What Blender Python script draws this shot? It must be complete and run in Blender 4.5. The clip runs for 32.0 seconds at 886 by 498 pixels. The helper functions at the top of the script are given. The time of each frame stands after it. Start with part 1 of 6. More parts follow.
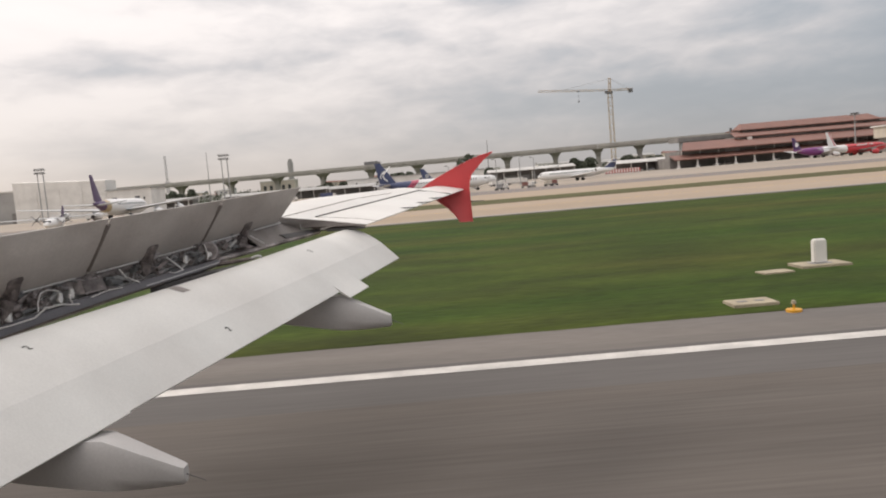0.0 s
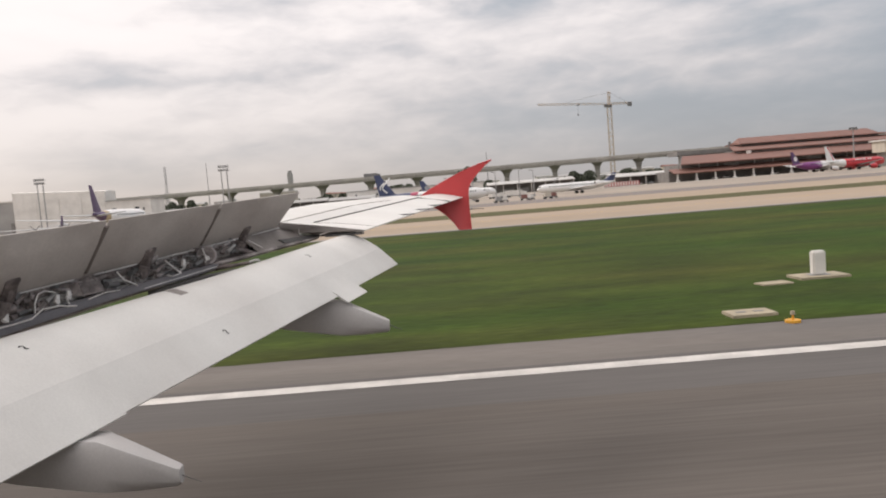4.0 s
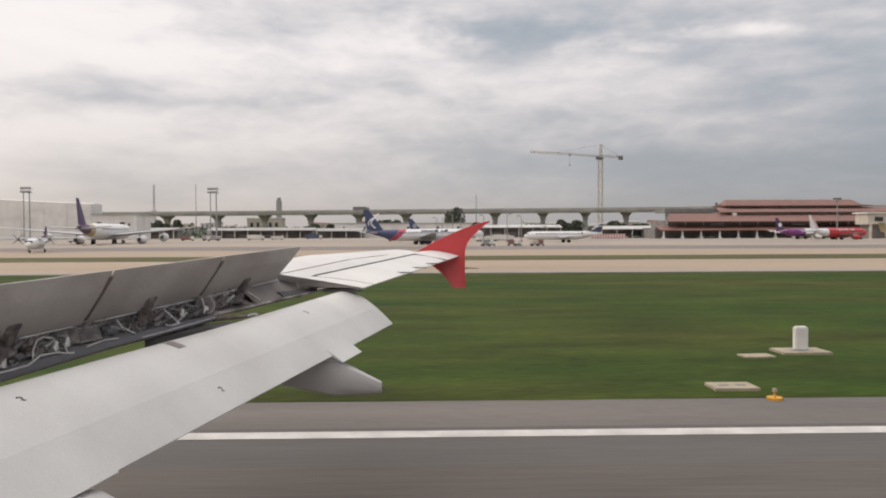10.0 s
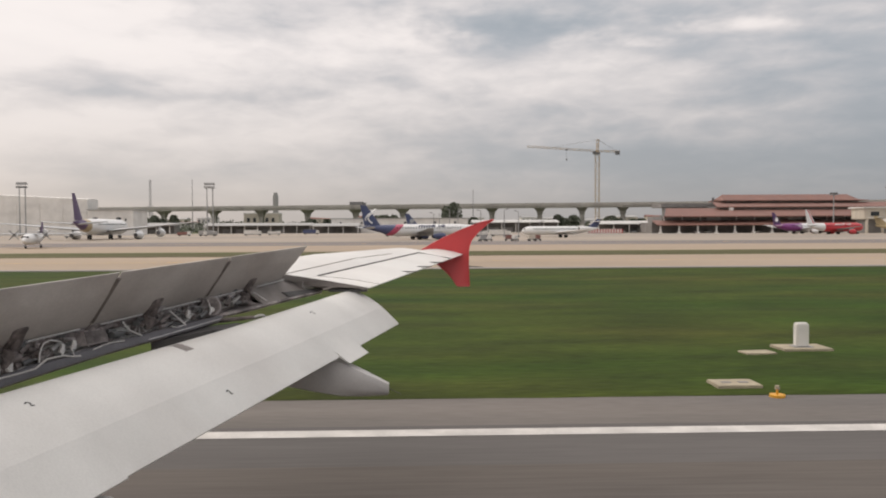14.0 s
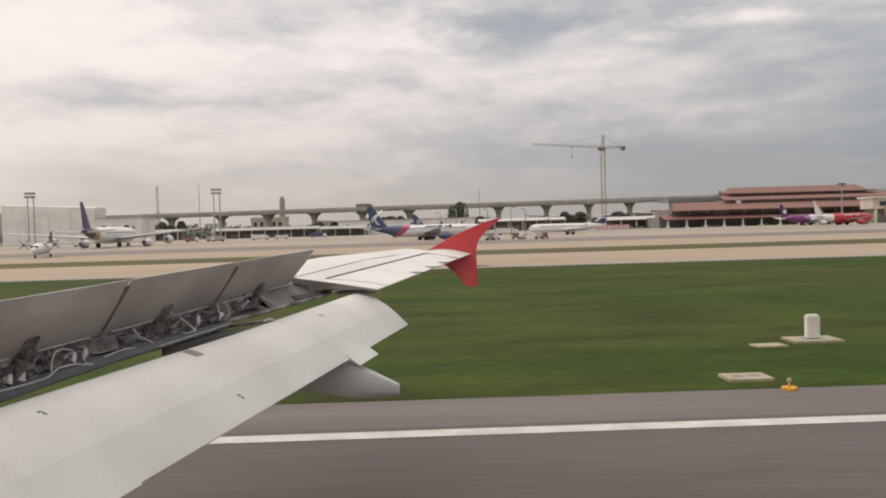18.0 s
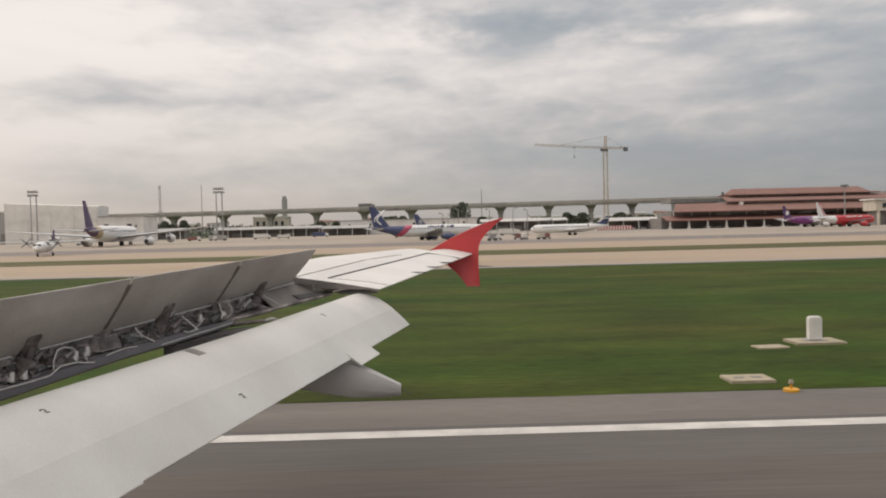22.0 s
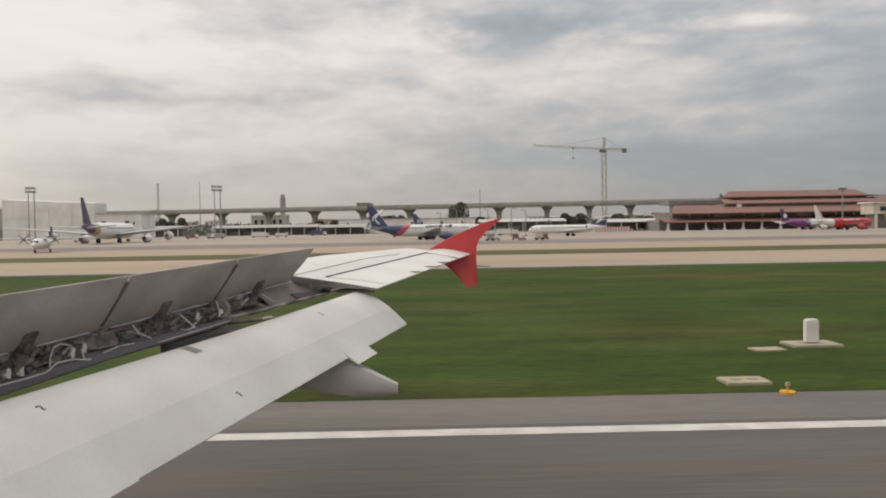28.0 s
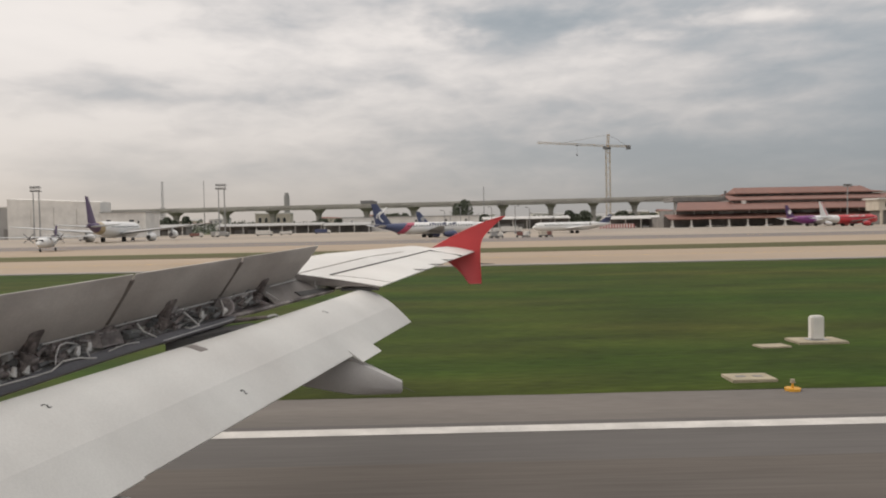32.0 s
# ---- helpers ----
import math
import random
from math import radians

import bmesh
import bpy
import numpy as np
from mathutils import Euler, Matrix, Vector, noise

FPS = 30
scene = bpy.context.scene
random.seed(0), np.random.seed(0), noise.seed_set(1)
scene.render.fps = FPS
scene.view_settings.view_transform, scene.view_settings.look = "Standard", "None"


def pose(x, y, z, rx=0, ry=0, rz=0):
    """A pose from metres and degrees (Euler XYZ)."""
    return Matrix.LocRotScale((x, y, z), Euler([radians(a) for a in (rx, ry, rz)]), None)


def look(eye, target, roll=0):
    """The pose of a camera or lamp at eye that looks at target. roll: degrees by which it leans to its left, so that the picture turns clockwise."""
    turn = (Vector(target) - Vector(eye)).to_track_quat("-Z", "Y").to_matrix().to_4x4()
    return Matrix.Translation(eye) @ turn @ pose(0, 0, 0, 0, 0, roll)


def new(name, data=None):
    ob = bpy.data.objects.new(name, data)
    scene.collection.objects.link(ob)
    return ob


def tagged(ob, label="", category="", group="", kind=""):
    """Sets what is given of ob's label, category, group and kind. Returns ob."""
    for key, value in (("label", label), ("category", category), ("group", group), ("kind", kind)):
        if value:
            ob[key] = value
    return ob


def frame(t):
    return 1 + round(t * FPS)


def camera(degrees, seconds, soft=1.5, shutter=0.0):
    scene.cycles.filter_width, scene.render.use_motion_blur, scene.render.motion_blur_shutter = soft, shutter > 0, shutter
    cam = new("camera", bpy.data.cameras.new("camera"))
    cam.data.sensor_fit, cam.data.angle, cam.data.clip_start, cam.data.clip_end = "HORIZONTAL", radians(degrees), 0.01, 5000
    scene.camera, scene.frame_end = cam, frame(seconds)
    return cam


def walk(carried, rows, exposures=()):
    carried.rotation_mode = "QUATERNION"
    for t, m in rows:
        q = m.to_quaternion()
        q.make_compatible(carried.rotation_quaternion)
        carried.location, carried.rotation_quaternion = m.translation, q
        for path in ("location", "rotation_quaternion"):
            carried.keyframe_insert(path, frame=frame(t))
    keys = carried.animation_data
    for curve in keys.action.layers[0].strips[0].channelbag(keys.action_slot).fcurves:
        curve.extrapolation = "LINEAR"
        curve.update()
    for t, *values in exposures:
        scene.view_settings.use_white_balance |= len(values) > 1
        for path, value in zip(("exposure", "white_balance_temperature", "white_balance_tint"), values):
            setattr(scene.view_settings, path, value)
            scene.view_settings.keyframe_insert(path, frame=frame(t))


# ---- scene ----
# An airliner stands on a runway; the eye is at one of its cabin windows and looks out over the wing to the apron.
# x runs aft along the runway, y outboard across it, z up.
cam = camera(60.0, 32.0, soft=2.0)
PATH = [
    (0, 0.330, 0.000, 4.140, 0.01, -5.05, -4.86),
    (0.5, 0.330, 0.000, 4.128, 0.04, -4.74, -4.66),
    (1, 0.330, 0.000, 4.116, 0.07, -5.16, -5.13),
    (1.5, 0.330, 0.000, 4.104, 0.05, -5.33, -4.72),
    (2, 0.330, 0.000, 4.092, 0.03, -4.56, -4.75),
    (2.5, 0.330, 0.000, 4.080, -0.07, -3.97, -4.58),
    (4.5, 0.330, 0.000, 4.032, -0.16, -4.17, -4.59),
    (5, 0.330, 0.000, 4.020, -0.26, -3.28, -4.71),
    (5.5, 0.360, -0.040, 4.027, -0.24, -2.21, -4.70),
    (6, 0.390, -0.080, 4.033, 0.14, -3.01, -4.84),
    (6.5, 0.420, -0.120, 4.040, 0.03, -2.46, -4.52),
    (7, 0.413, -0.140, 4.113, -0.01, -2.83, -3.37),
    (7.5, 0.407, -0.160, 4.187, -0.17, -2.97, -2.83),
    (8, 0.400, -0.180, 4.260, -0.26, -2.53, -1.96),
    (8.5, 0.310, -0.165, 4.330, -0.53, -3.14, -0.82),
    (9, 0.220, -0.150, 4.400, -1.14, -2.34, 0.31),
    (9.5, 0.180, -0.117, 4.417, -1.22, -2.18, -0.16),
    (10, 0.140, -0.083, 4.433, -1.41, -1.32, -0.23),
    (10.5, 0.100, -0.050, 4.450, -1.16, -1.22, -0.15),
    (11, 0.080, -0.040, 4.460, -1.05, -1.39, -0.51),
    (11.5, 0.060, -0.030, 4.470, -1.19, -1.54, -0.19),
    (12, 0.040, -0.020, 4.480, -1.22, -1.89, 0.09),
    (12.5, 0.020, -0.010, 4.490, -1.23, -2.40, -0.00),
    (13, 0.000, 0.000, 4.500, -1.35, -2.22, -0.15),
    (13.5, 0.000, 0.000, 4.500, -1.54, -2.00, -0.38),
    (14, 0.000, 0.000, 4.500, -1.65, -1.70, -0.28),
    (14.5, 0.000, 0.000, 4.500, -1.46, -2.07, -0.42),
    (15, 0.000, 0.000, 4.500, -1.33, -1.80, -0.79),
    (15.5, 0.000, 0.000, 4.500, -1.21, -1.75, -1.10),
    (17.5, 0.000, 0.000, 4.500, -1.02, -1.54, -1.25),
    (18, 0.000, 0.000, 4.500, -1.10, -1.69, -1.64),
    (18.5, 0.000, 0.000, 4.500, -1.11, -1.73, -1.59),
    (19, 0.000, 0.000, 4.500, -1.06, -1.57, -1.53),
    (19.5, 0.000, 0.000, 4.500, -0.97, -1.76, -1.56),
    (20, 0.000, 0.000, 4.500, -0.94, -1.74, -1.41),
    (20.5, 0.000, 0.000, 4.500, -0.95, -1.87, -1.56),
    (21, 0.000, 0.000, 4.500, -1.00, -1.76, -1.45),
    (21.5, 0.000, 0.000, 4.500, -0.95, -1.83, -1.72),
    (22, 0.000, 0.000, 4.500, -0.95, -1.68, -1.40),
    (22.5, 0.000, 0.000, 4.500, -0.80, -1.92, -1.44),
    (23, 0.000, 0.000, 4.500, -0.74, -2.05, -1.45),
    (23.5, 0.000, 0.000, 4.500, -0.79, -2.03, -1.38),
    (24, 0.000, 0.000, 4.500, -0.87, -1.73, -1.29),
    (24.5, 0.000, 0.000, 4.500, -0.90, -1.66, -1.27),
    (25, 0.000, 0.000, 4.500, -0.86, -1.78, -1.37),
    (25.5, 0.000, 0.000, 4.500, -0.81, -1.79, -1.45),
    (27.5, 0.000, 0.000, 4.500, -1.11, -1.97, -0.99),
    (28, 0.000, 0.000, 4.500, -1.10, -1.70, -0.93),
    (28.5, 0.000, 0.000, 4.500, -1.02, -2.08, -1.08),
    (29, 0.000, 0.000, 4.500, -1.00, -2.17, -1.00),
    (29.5, 0.000, 0.000, 4.500, -0.88, -2.09, -0.75),
    (30, 0.000, 0.000, 4.500, -0.88, -2.01, -0.96),
    (30.5, 0.000, 0.000, 4.500, -0.88, -1.82, -0.99),
    (31, 0.000, 0.000, 4.500, -0.80, -1.81, -0.95),
    (31.5, 0.000, 0.000, 4.500, -0.79, -1.76, -0.99),
    (32, 0.000, 0.000, 4.500, -0.80, -1.87, -1.12),
]
walk(cam, [(t, pose(x, y, z, 0, 0, yaw) @ pose(0, 0, 0, 90 + pitch) @ pose(0, 0, 0, 0, 0, roll))
           for t, x, y, z, yaw, pitch, roll in PATH],
     [(0, 0.20, 6900, 15.5), (5, 0.19, 6850, 16.5), (8, 0.13, 6800, 15.5), (12, 0.05, 6850, 15.5), (18, 0.05, 7080, 16.0), (22, -0.03, 7050, 14.5), (32, -0.06, 6980, 13.5)])

# ---- light: an overcast afternoon ----
SUN_FROM = Vector((-0.62, 0.42, 0.66)).normalized()
world = bpy.data.worlds.new("overcast_sky")
scene.world = world
world.use_nodes = True
wn, wl = world.node_tree.nodes, world.node_tree.links
wn.clear()


def wmath(op, a, b=None, clamp=False):
    n = wn.new("ShaderNodeMath")
    n.operation, n.use_clamp = op, clamp
    for i, v in enumerate((a, b)):
        if v is None:
            continue
        if isinstance(v, (int, float)):
            n.inputs[i].default_value = v
        else:
            wl.new(v, n.inputs[i])
    return n.outputs[0]


def wmix(fac, a, b, blend="MIX"):
    n = wn.new("ShaderNodeMix")
    n.data_type, n.blend_type = "RGBA", blend
    for i, v in ((0, fac), (6, a), (7, b)):
        if isinstance(v, (int, float, tuple)):
            n.inputs[i].default_value = v
        else:
            wl.new(v, n.inputs[i])
    return n.outputs[2]


def wramp(fac, stops):
    n = wn.new("ShaderNodeValToRGB")
    n.color_ramp.interpolation = "B_SPLINE"
    while len(n.color_ramp.elements) < len(stops):
        n.color_ramp.elements.new(0.5)
    for el, (p, c) in zip(n.color_ramp.elements, stops):
        el.position, el.color = p, (*c, 1)
    wl.new(fac, n.inputs[0])
    return n.outputs[0]


coord = wn.new("ShaderNodeTexCoord").outputs["Generated"]
sep = wn.new("ShaderNodeSeparateXYZ")
wl.new(coord, sep.inputs[0])
up = wmath("MAXIMUM", sep.outputs[2], 0.0)


def cloud(scale, detail, rough, distort, shift):
    m = wn.new("ShaderNodeMapping")
    m.inputs["Scale"].default_value = scale
    m.inputs["Location"].default_value = shift
    m.inputs["Rotation"].default_value = (0, radians(-2), 0)
    wl.new(coord, m.inputs[0])
    n = wn.new("ShaderNodeTexNoise")
    n.inputs["Scale"].default_value, n.inputs["Detail"].default_value = 1.0, detail
    n.inputs["Roughness"].default_value, n.inputs["Distortion"].default_value = rough, distort
    wl.new(m.outputs[0], n.inputs["Vector"])
    return n.outputs[0]


big = cloud((2.2, 1.0, 8.5), 4, 0.5, 0.15, (3.1, 7.4, 0.6))
mid = cloud((7.0, 2.6, 24.0), 5, 0.5, 0.1, (1.7, 2.2, 4.0))
puff = cloud((21.0, 9.0, 58.0), 6, 0.55, 0.5, (5.3, 1.1, 2.7))
cover = wmath("ADD", wmath("ADD", wmath("MULTIPLY", big, 0.36), wmath("MULTIPLY", mid, 0.42)), wmath("MULTIPLY", puff, 0.17))
cover = wmath("ADD", wmath("MULTIPLY", cover, 0.76), 0.148)
# banks of thicker and thinner cloud over the apron: (sideways, up, width, height, how light), as slopes seen from the runway
ahead = wmath("MAXIMUM", sep.outputs[1], 0.05)
ragged = cloud((9.0, 9.0, 20.0), 4, 0.6, 0.0, (0.4, 2.8, 6.1))
curl = cloud((5.0, 5.0, 12.0), 4, 0.6, 0.0, (7.7, 0.3, 1.9))
side_ = wmath("ADD", wmath("DIVIDE", sep.outputs[0], ahead), wmath("MULTIPLY", wmath("SUBTRACT", ragged, 0.5), 0.34))
rise_ = wmath("ADD", wmath("DIVIDE", sep.outputs[2], ahead), wmath("MULTIPLY", wmath("SUBTRACT", curl, 0.5), 0.09))
BANKS = [
    (0.100, 0.262, 0.120, 0.026, -0.150), (0.417, 0.265, 0.075, 0.016, 0.150), (0.270, 0.240, 0.060, 0.010, 0.090),
    (-0.062, 0.239, 0.100, 0.026, 0.080), (-0.180, 0.175, 0.170, 0.012, -0.080), (-0.410, 0.176, 0.200, 0.022, -0.080),
    (-0.475, 0.133, 0.120, 0.010, 0.080), (-0.342, 0.233, 0.160, 0.018, 0.060), (0.490, 0.080, 0.190, 0.034, -0.075),
    (0.150, 0.150, 0.220, 0.022, 0.065), (0.063, 0.082, 0.220, 0.022, -0.060), (0.330, 0.185, 0.220, 0.034, 0.070),
    (0.560, 0.226, 0.080, 0.028, -0.040), (-0.520, 0.258, 0.120, 0.034, 0.060), (-0.107, 0.281, 0.090, 0.018, -0.050)]
for cu, cv, wu, wv, amount in BANKS:
    du = wmath("DIVIDE", wmath("SUBTRACT", side_, cu), wu)
    dv = wmath("DIVIDE", wmath("SUBTRACT", rise_, cv), wv)
    far_ = wmath("ADD", wmath("MULTIPLY", du, du), wmath("MULTIPLY", dv, dv))
    cover = wmath("ADD", cover, wmath("MULTIPLY", wmath("POWER", 2.718, wmath("MULTIPLY", far_, -1.0)), amount))
cover = wmath("SUBTRACT", cover, wmath("MULTIPLY", sep.outputs[0], 0.19))
cover = wmath("ADD", cover, wmath("MULTIPLY", up, 0.16))
clouds = wramp(cover, [(0.35, (0.33, 0.40, 0.455)), (0.44, (0.43, 0.49, 0.54)), (0.53, (0.63, 0.645, 0.665)), (0.65, (0.96, 0.955, 0.945))])
haze = wramp(up, [(0.0, (1, 1, 1)), (0.07, (0.55, 0.55, 0.55)), (0.22, (0, 0, 0))])
hazecol = wmix(wmath("ADD", wmath("MULTIPLY", sep.outputs[0], 0.8), 0.45, True), (0.57, 0.535, 0.50, 1), (0.225, 0.255, 0.285, 1))
cloudy = wmix(haze, clouds, hazecol)
rise = wn.new("ShaderNodeMapRange")
rise.interpolation_type = "SMOOTHSTEP"
for i_, v_ in ((1, 0.32), (2, 0.95), (3, 1.0), (4, 1.75)):
    rise.inputs[i_].default_value = v_
wl.new(sep.outputs[2], rise.inputs[0])
sky = wn.new("ShaderNodeTexSky")
sky.sky_type, sky.sun_disc = "NISHITA", False
sky.sun_elevation = math.asin(SUN_FROM.z)
sky.sun_rotation = math.atan2(SUN_FROM.x, SUN_FROM.y)
skybg, cloudbg, wmixer, wout = (wn.new("ShaderNodeBackground"), wn.new("ShaderNodeBackground"),
                                wn.new("ShaderNodeMixShader"), wn.new("ShaderNodeOutputWorld"))
skybg.inputs[1].default_value = 0.08
wl.new(rise.outputs[0], cloudbg.inputs[1])
wmixer.inputs[0].default_value = 0.93
wl.new(sky.outputs[0], skybg.inputs[0])
wl.new(cloudy, cloudbg.inputs[0])
wl.new(skybg.outputs[0], wmixer.inputs[1])
wl.new(cloudbg.outputs[0], wmixer.inputs[2])
wl.new(wmixer.outputs[0], wout.inputs[0])

sun = new("sun", bpy.data.lights.new("sun", "SUN"))
sun.data.energy, sun.data.angle, sun.data.color = 0.9, radians(14), (1.0, 0.95, 0.88)
sun.matrix_world = look(SUN_FROM * 100, (0, 0, 0))


# ---- materials ----
def mat(name, base, rough=0.6, metal=0.0, vary=0.12, scale=3.0, fine=40.0, bump=0.02, stretch=(1, 1, 1), tint=None, tint_amount=0.0, tint_scale=0.4,
        random_amount=0.0, coat=0.0, sheen=0.5):
    """Base colour with large stains, fine grain and relief; scales are per metre."""
    m = bpy.data.materials.new(name)
    m.use_nodes = True
    nt = m.node_tree
    n, l = nt.nodes, nt.links
    b = n["Principled BSDF"]
    b.inputs["Roughness"].default_value, b.inputs["Metallic"].default_value = rough, metal
    b.inputs["Coat Weight"].default_value = coat
    b.inputs["Specular IOR Level"].default_value = sheen
    tc = n.new("ShaderNodeTexCoord")
    mp = n.new("ShaderNodeMapping")
    mp.inputs["Scale"].default_value = stretch
    l.new(tc.outputs["Object"], mp.inputs[0])

    def tex(sc, detail):
        t = n.new("ShaderNodeTexNoise")
        t.inputs["Scale"].default_value, t.inputs["Detail"].default_value = sc, detail
        l.new(mp.outputs[0], t.inputs["Vector"])
        return t.outputs[0]

    def mixc(fac, a, c, blend):
        x = n.new("ShaderNodeMix")
        x.data_type, x.blend_type = "RGBA", blend
        for i, v in ((0, fac), (6, a), (7, c)):
            if isinstance(v, (int, float, tuple)):
                x.inputs[i].default_value = v
            else:
                l.new(v, x.inputs[i])
        return x.outputs[2]

    def spread(v, amount):
        r = n.new("ShaderNodeMapRange")
        r.inputs[1].default_value, r.inputs[2].default_value = 0.3, 0.7
        r.inputs[3].default_value, r.inputs[4].default_value = 1 - amount, 1 + amount
        l.new(v, r.inputs[0])
        return r.outputs[0]

    large, small = tex(scale, 5), tex(fine, 3)
    colour = (*base, 1)
    if tint:
        r = n.new("ShaderNodeMapRange")
        r.inputs[1].default_value, r.inputs[2].default_value = 0.38, 0.66
        r.inputs[3].default_value, r.inputs[4].default_value = 0.0, tint_amount
        l.new(tex(tint_scale, 4), r.inputs[0])
        colour = mixc(r.outputs[0], colour, (*tint, 1), "MIX")
    colour = mixc(1.0, colour, spread(large, vary), "MULTIPLY")
    colour = mixc(1.0, colour, spread(small, vary * 0.6), "MULTIPLY")
    if random_amount:
        oi = n.new("ShaderNodeObjectInfo")
        r = n.new("ShaderNodeMapRange")
        r.inputs[3].default_value, r.inputs[4].default_value = 1 - random_amount, 1 + random_amount
        l.new(oi.outputs["Random"], r.inputs[0])
        colour = mixc(1.0, colour, r.outputs[0], "MULTIPLY")
    l.new(colour, b.inputs["Base Color"])
    rr = n.new("ShaderNodeMapRange")
    rr.inputs[3].default_value, rr.inputs[4].default_value = max(rough - 0.1, 0.02), min(rough + 0.1, 1)
    l.new(large, rr.inputs[0])
    l.new(rr.outputs[0], b.inputs["Roughness"])
    if bump:
        bp = n.new("ShaderNodeBump")
        bp.inputs["Strength"].default_value, bp.inputs["Distance"].default_value = 0.5, bump
        l.new(small, bp.inputs["Height"])
        l.new(bp.outputs[0], b.inputs["Normal"])
    return m


WING_WHITE = mat("wing_white_paint", (0.648, 0.642, 0.615), 0.40, vary=0.07, scale=1.3, fine=60, bump=0.0004, stretch=(0.6, 1.4, 1), tint=(0.56, 0.535, 0.505), tint_amount=0.5, tint_scale=0.7, sheen=0.3)
WING_GREY = mat("wing_grey_paint", (0.62, 0.61, 0.605), 0.42, vary=0.06, scale=1.2, fine=50, bump=0.0004, tint=(0.52, 0.51, 0.50), tint_amount=0.6, tint_scale=0.8)
FAIRING_GREY = mat("fairing_grey_paint", (0.50, 0.485, 0.475), 0.45, vary=0.08, scale=1.5, fine=50, bump=0.0004, tint=(0.42, 0.40, 0.385), tint_amount=0.6, tint_scale=1.1)
SPOILER_UNDER = mat("spoiler_underside_grey", (0.61, 0.565, 0.53), 0.6, vary=0.08, scale=2.0, fine=30, bump=0.0005, tint=(0.46, 0.41, 0.38), tint_amount=0.7, tint_scale=1.3)
FENCE_RED = mat("tip_red_paint", (0.62, 0.065, 0.068), 0.38, vary=0.06, scale=2, fine=50, bump=0.0003)
CAVITY = mat("cavity_primer", (0.37, 0.335, 0.325), 0.7, vary=0.45, scale=5, fine=25, bump=0.004, tint=(0.18, 0.15, 0.145), tint_amount=0.85, tint_scale=4)
GRIME = mat("greasy_brown_metal", (0.235, 0.20, 0.19), 0.55, 0.1, vary=0.4, scale=7, fine=30, bump=0.004, tint=(0.11, 0.09, 0.085), tint_amount=0.8, tint_scale=9)
BARE = mat("bare_pale_metal", (0.66, 0.635, 0.61), 0.4, 0.3, vary=0.12, scale=8, fine=40, bump=0.0005)
PANEL_GREY = mat("panel_dull_grey", (0.25, 0.225, 0.21), 0.55, vary=0.12, scale=3, fine=30, bump=0.001, tint=(0.18, 0.155, 0.14), tint_amount=0.7, tint_scale=4)
END_SEAL = mat("end_seal_brown_rubber", (0.19, 0.16, 0.145), 0.7, vary=0.2, scale=6, fine=60, bump=0.0005)
SHROUD = mat("shroud_dark_grey", (0.135, 0.13, 0.14), 0.55, vary=0.15, scale=4, fine=40, bump=0.001)
PIPE = mat("pipe_aluminium", (0.42, 0.41, 0.40), 0.45, 0.5, vary=0.15, scale=8, fine=60, bump=0.0005)
SEAL = mat("seal_dark_rubber", (0.085, 0.082, 0.08), 0.7, vary=0.15, scale=6, fine=60, bump=0.0005)
INK = mat("black_ink", (0.014, 0.014, 0.014), 0.6, vary=0.1, bump=0)
TYRE = mat("tyre_rubber", (0.025, 0.025, 0.025), 0.8, vary=0.2, bump=0.002)
STEEL = mat("galvanised_steel", (0.34, 0.34, 0.34), 0.5, 0.5, vary=0.15, bump=0.001)
DARKSTEEL = mat("dark_steel", (0.17, 0.17, 0.17), 0.6, 0.3, vary=0.15, bump=0.001)

ASPHALT = mat("runway_asphalt", (0.116, 0.102, 0.091), 0.85, vary=0.17, scale=0.5, fine=9, bump=0.006, stretch=(0.05, 1, 1), tint=(0.098, 0.088, 0.080), tint_amount=0.75, tint_scale=0.3, sheen=0.12)
ASPHALT_EDGE = mat("runway_edge_asphalt", (0.118, 0.110, 0.105), 0.85, vary=0.13, scale=0.6, fine=9, bump=0.006, stretch=(0.06, 1, 1), tint=(0.095, 0.089, 0.085), tint_amount=0.6, tint_scale=0.4, sheen=0.12)
SHOULDER = mat("shoulder_asphalt", (0.158, 0.143, 0.130), 0.88, vary=0.14, scale=0.5, fine=9, bump=0.006, stretch=(0.15, 1, 1), tint=(0.13, 0.125, 0.12), tint_amount=0.6, tint_scale=0.3, sheen=0.12)
LINE_PAINT = mat("white_line_paint", (0.50, 0.48, 0.45), 0.7, vary=0.16, scale=1.5, fine=14, bump=0.003, tint=(0.46, 0.44, 0.41), tint_amount=0.45, tint_scale=0.8)
YELLOW_PAINT = mat("yellow_line_paint", (0.60, 0.33, 0.05), 0.7, vary=0.12, scale=1.5, fine=14, bump=0.003)
CONCRETE = mat("tan_concrete", (0.355, 0.284, 0.212), 0.85, vary=0.12, scale=0.06, fine=1.5, bump=0.004, stretch=(0.25, 1, 1), tint=(0.31, 0.252, 0.20), tint_amount=0.8, tint_scale=0.03, sheen=0.12)
APRON = mat("apron_concrete", (0.35, 0.30, 0.245), 0.85, vary=0.12, scale=0.05, fine=1.2, bump=0.004, stretch=(0.2, 1, 1), tint=(0.27, 0.245, 0.22), tint_amount=0.8, tint_scale=0.02, sheen=0.12)
TAXI_GREY = mat("taxiway_asphalt", (0.20, 0.18, 0.17), 0.88, vary=0.12, scale=0.08, fine=1.5, bump=0.004, stretch=(0.2, 1, 1), sheen=0.12)

PALE_GREY = mat("pale_grey_paving", (0.265, 0.245, 0.225), 0.85, vary=0.12, scale=0.08, fine=1.5, bump=0.004, stretch=(0.2, 1, 1), sheen=0.12)


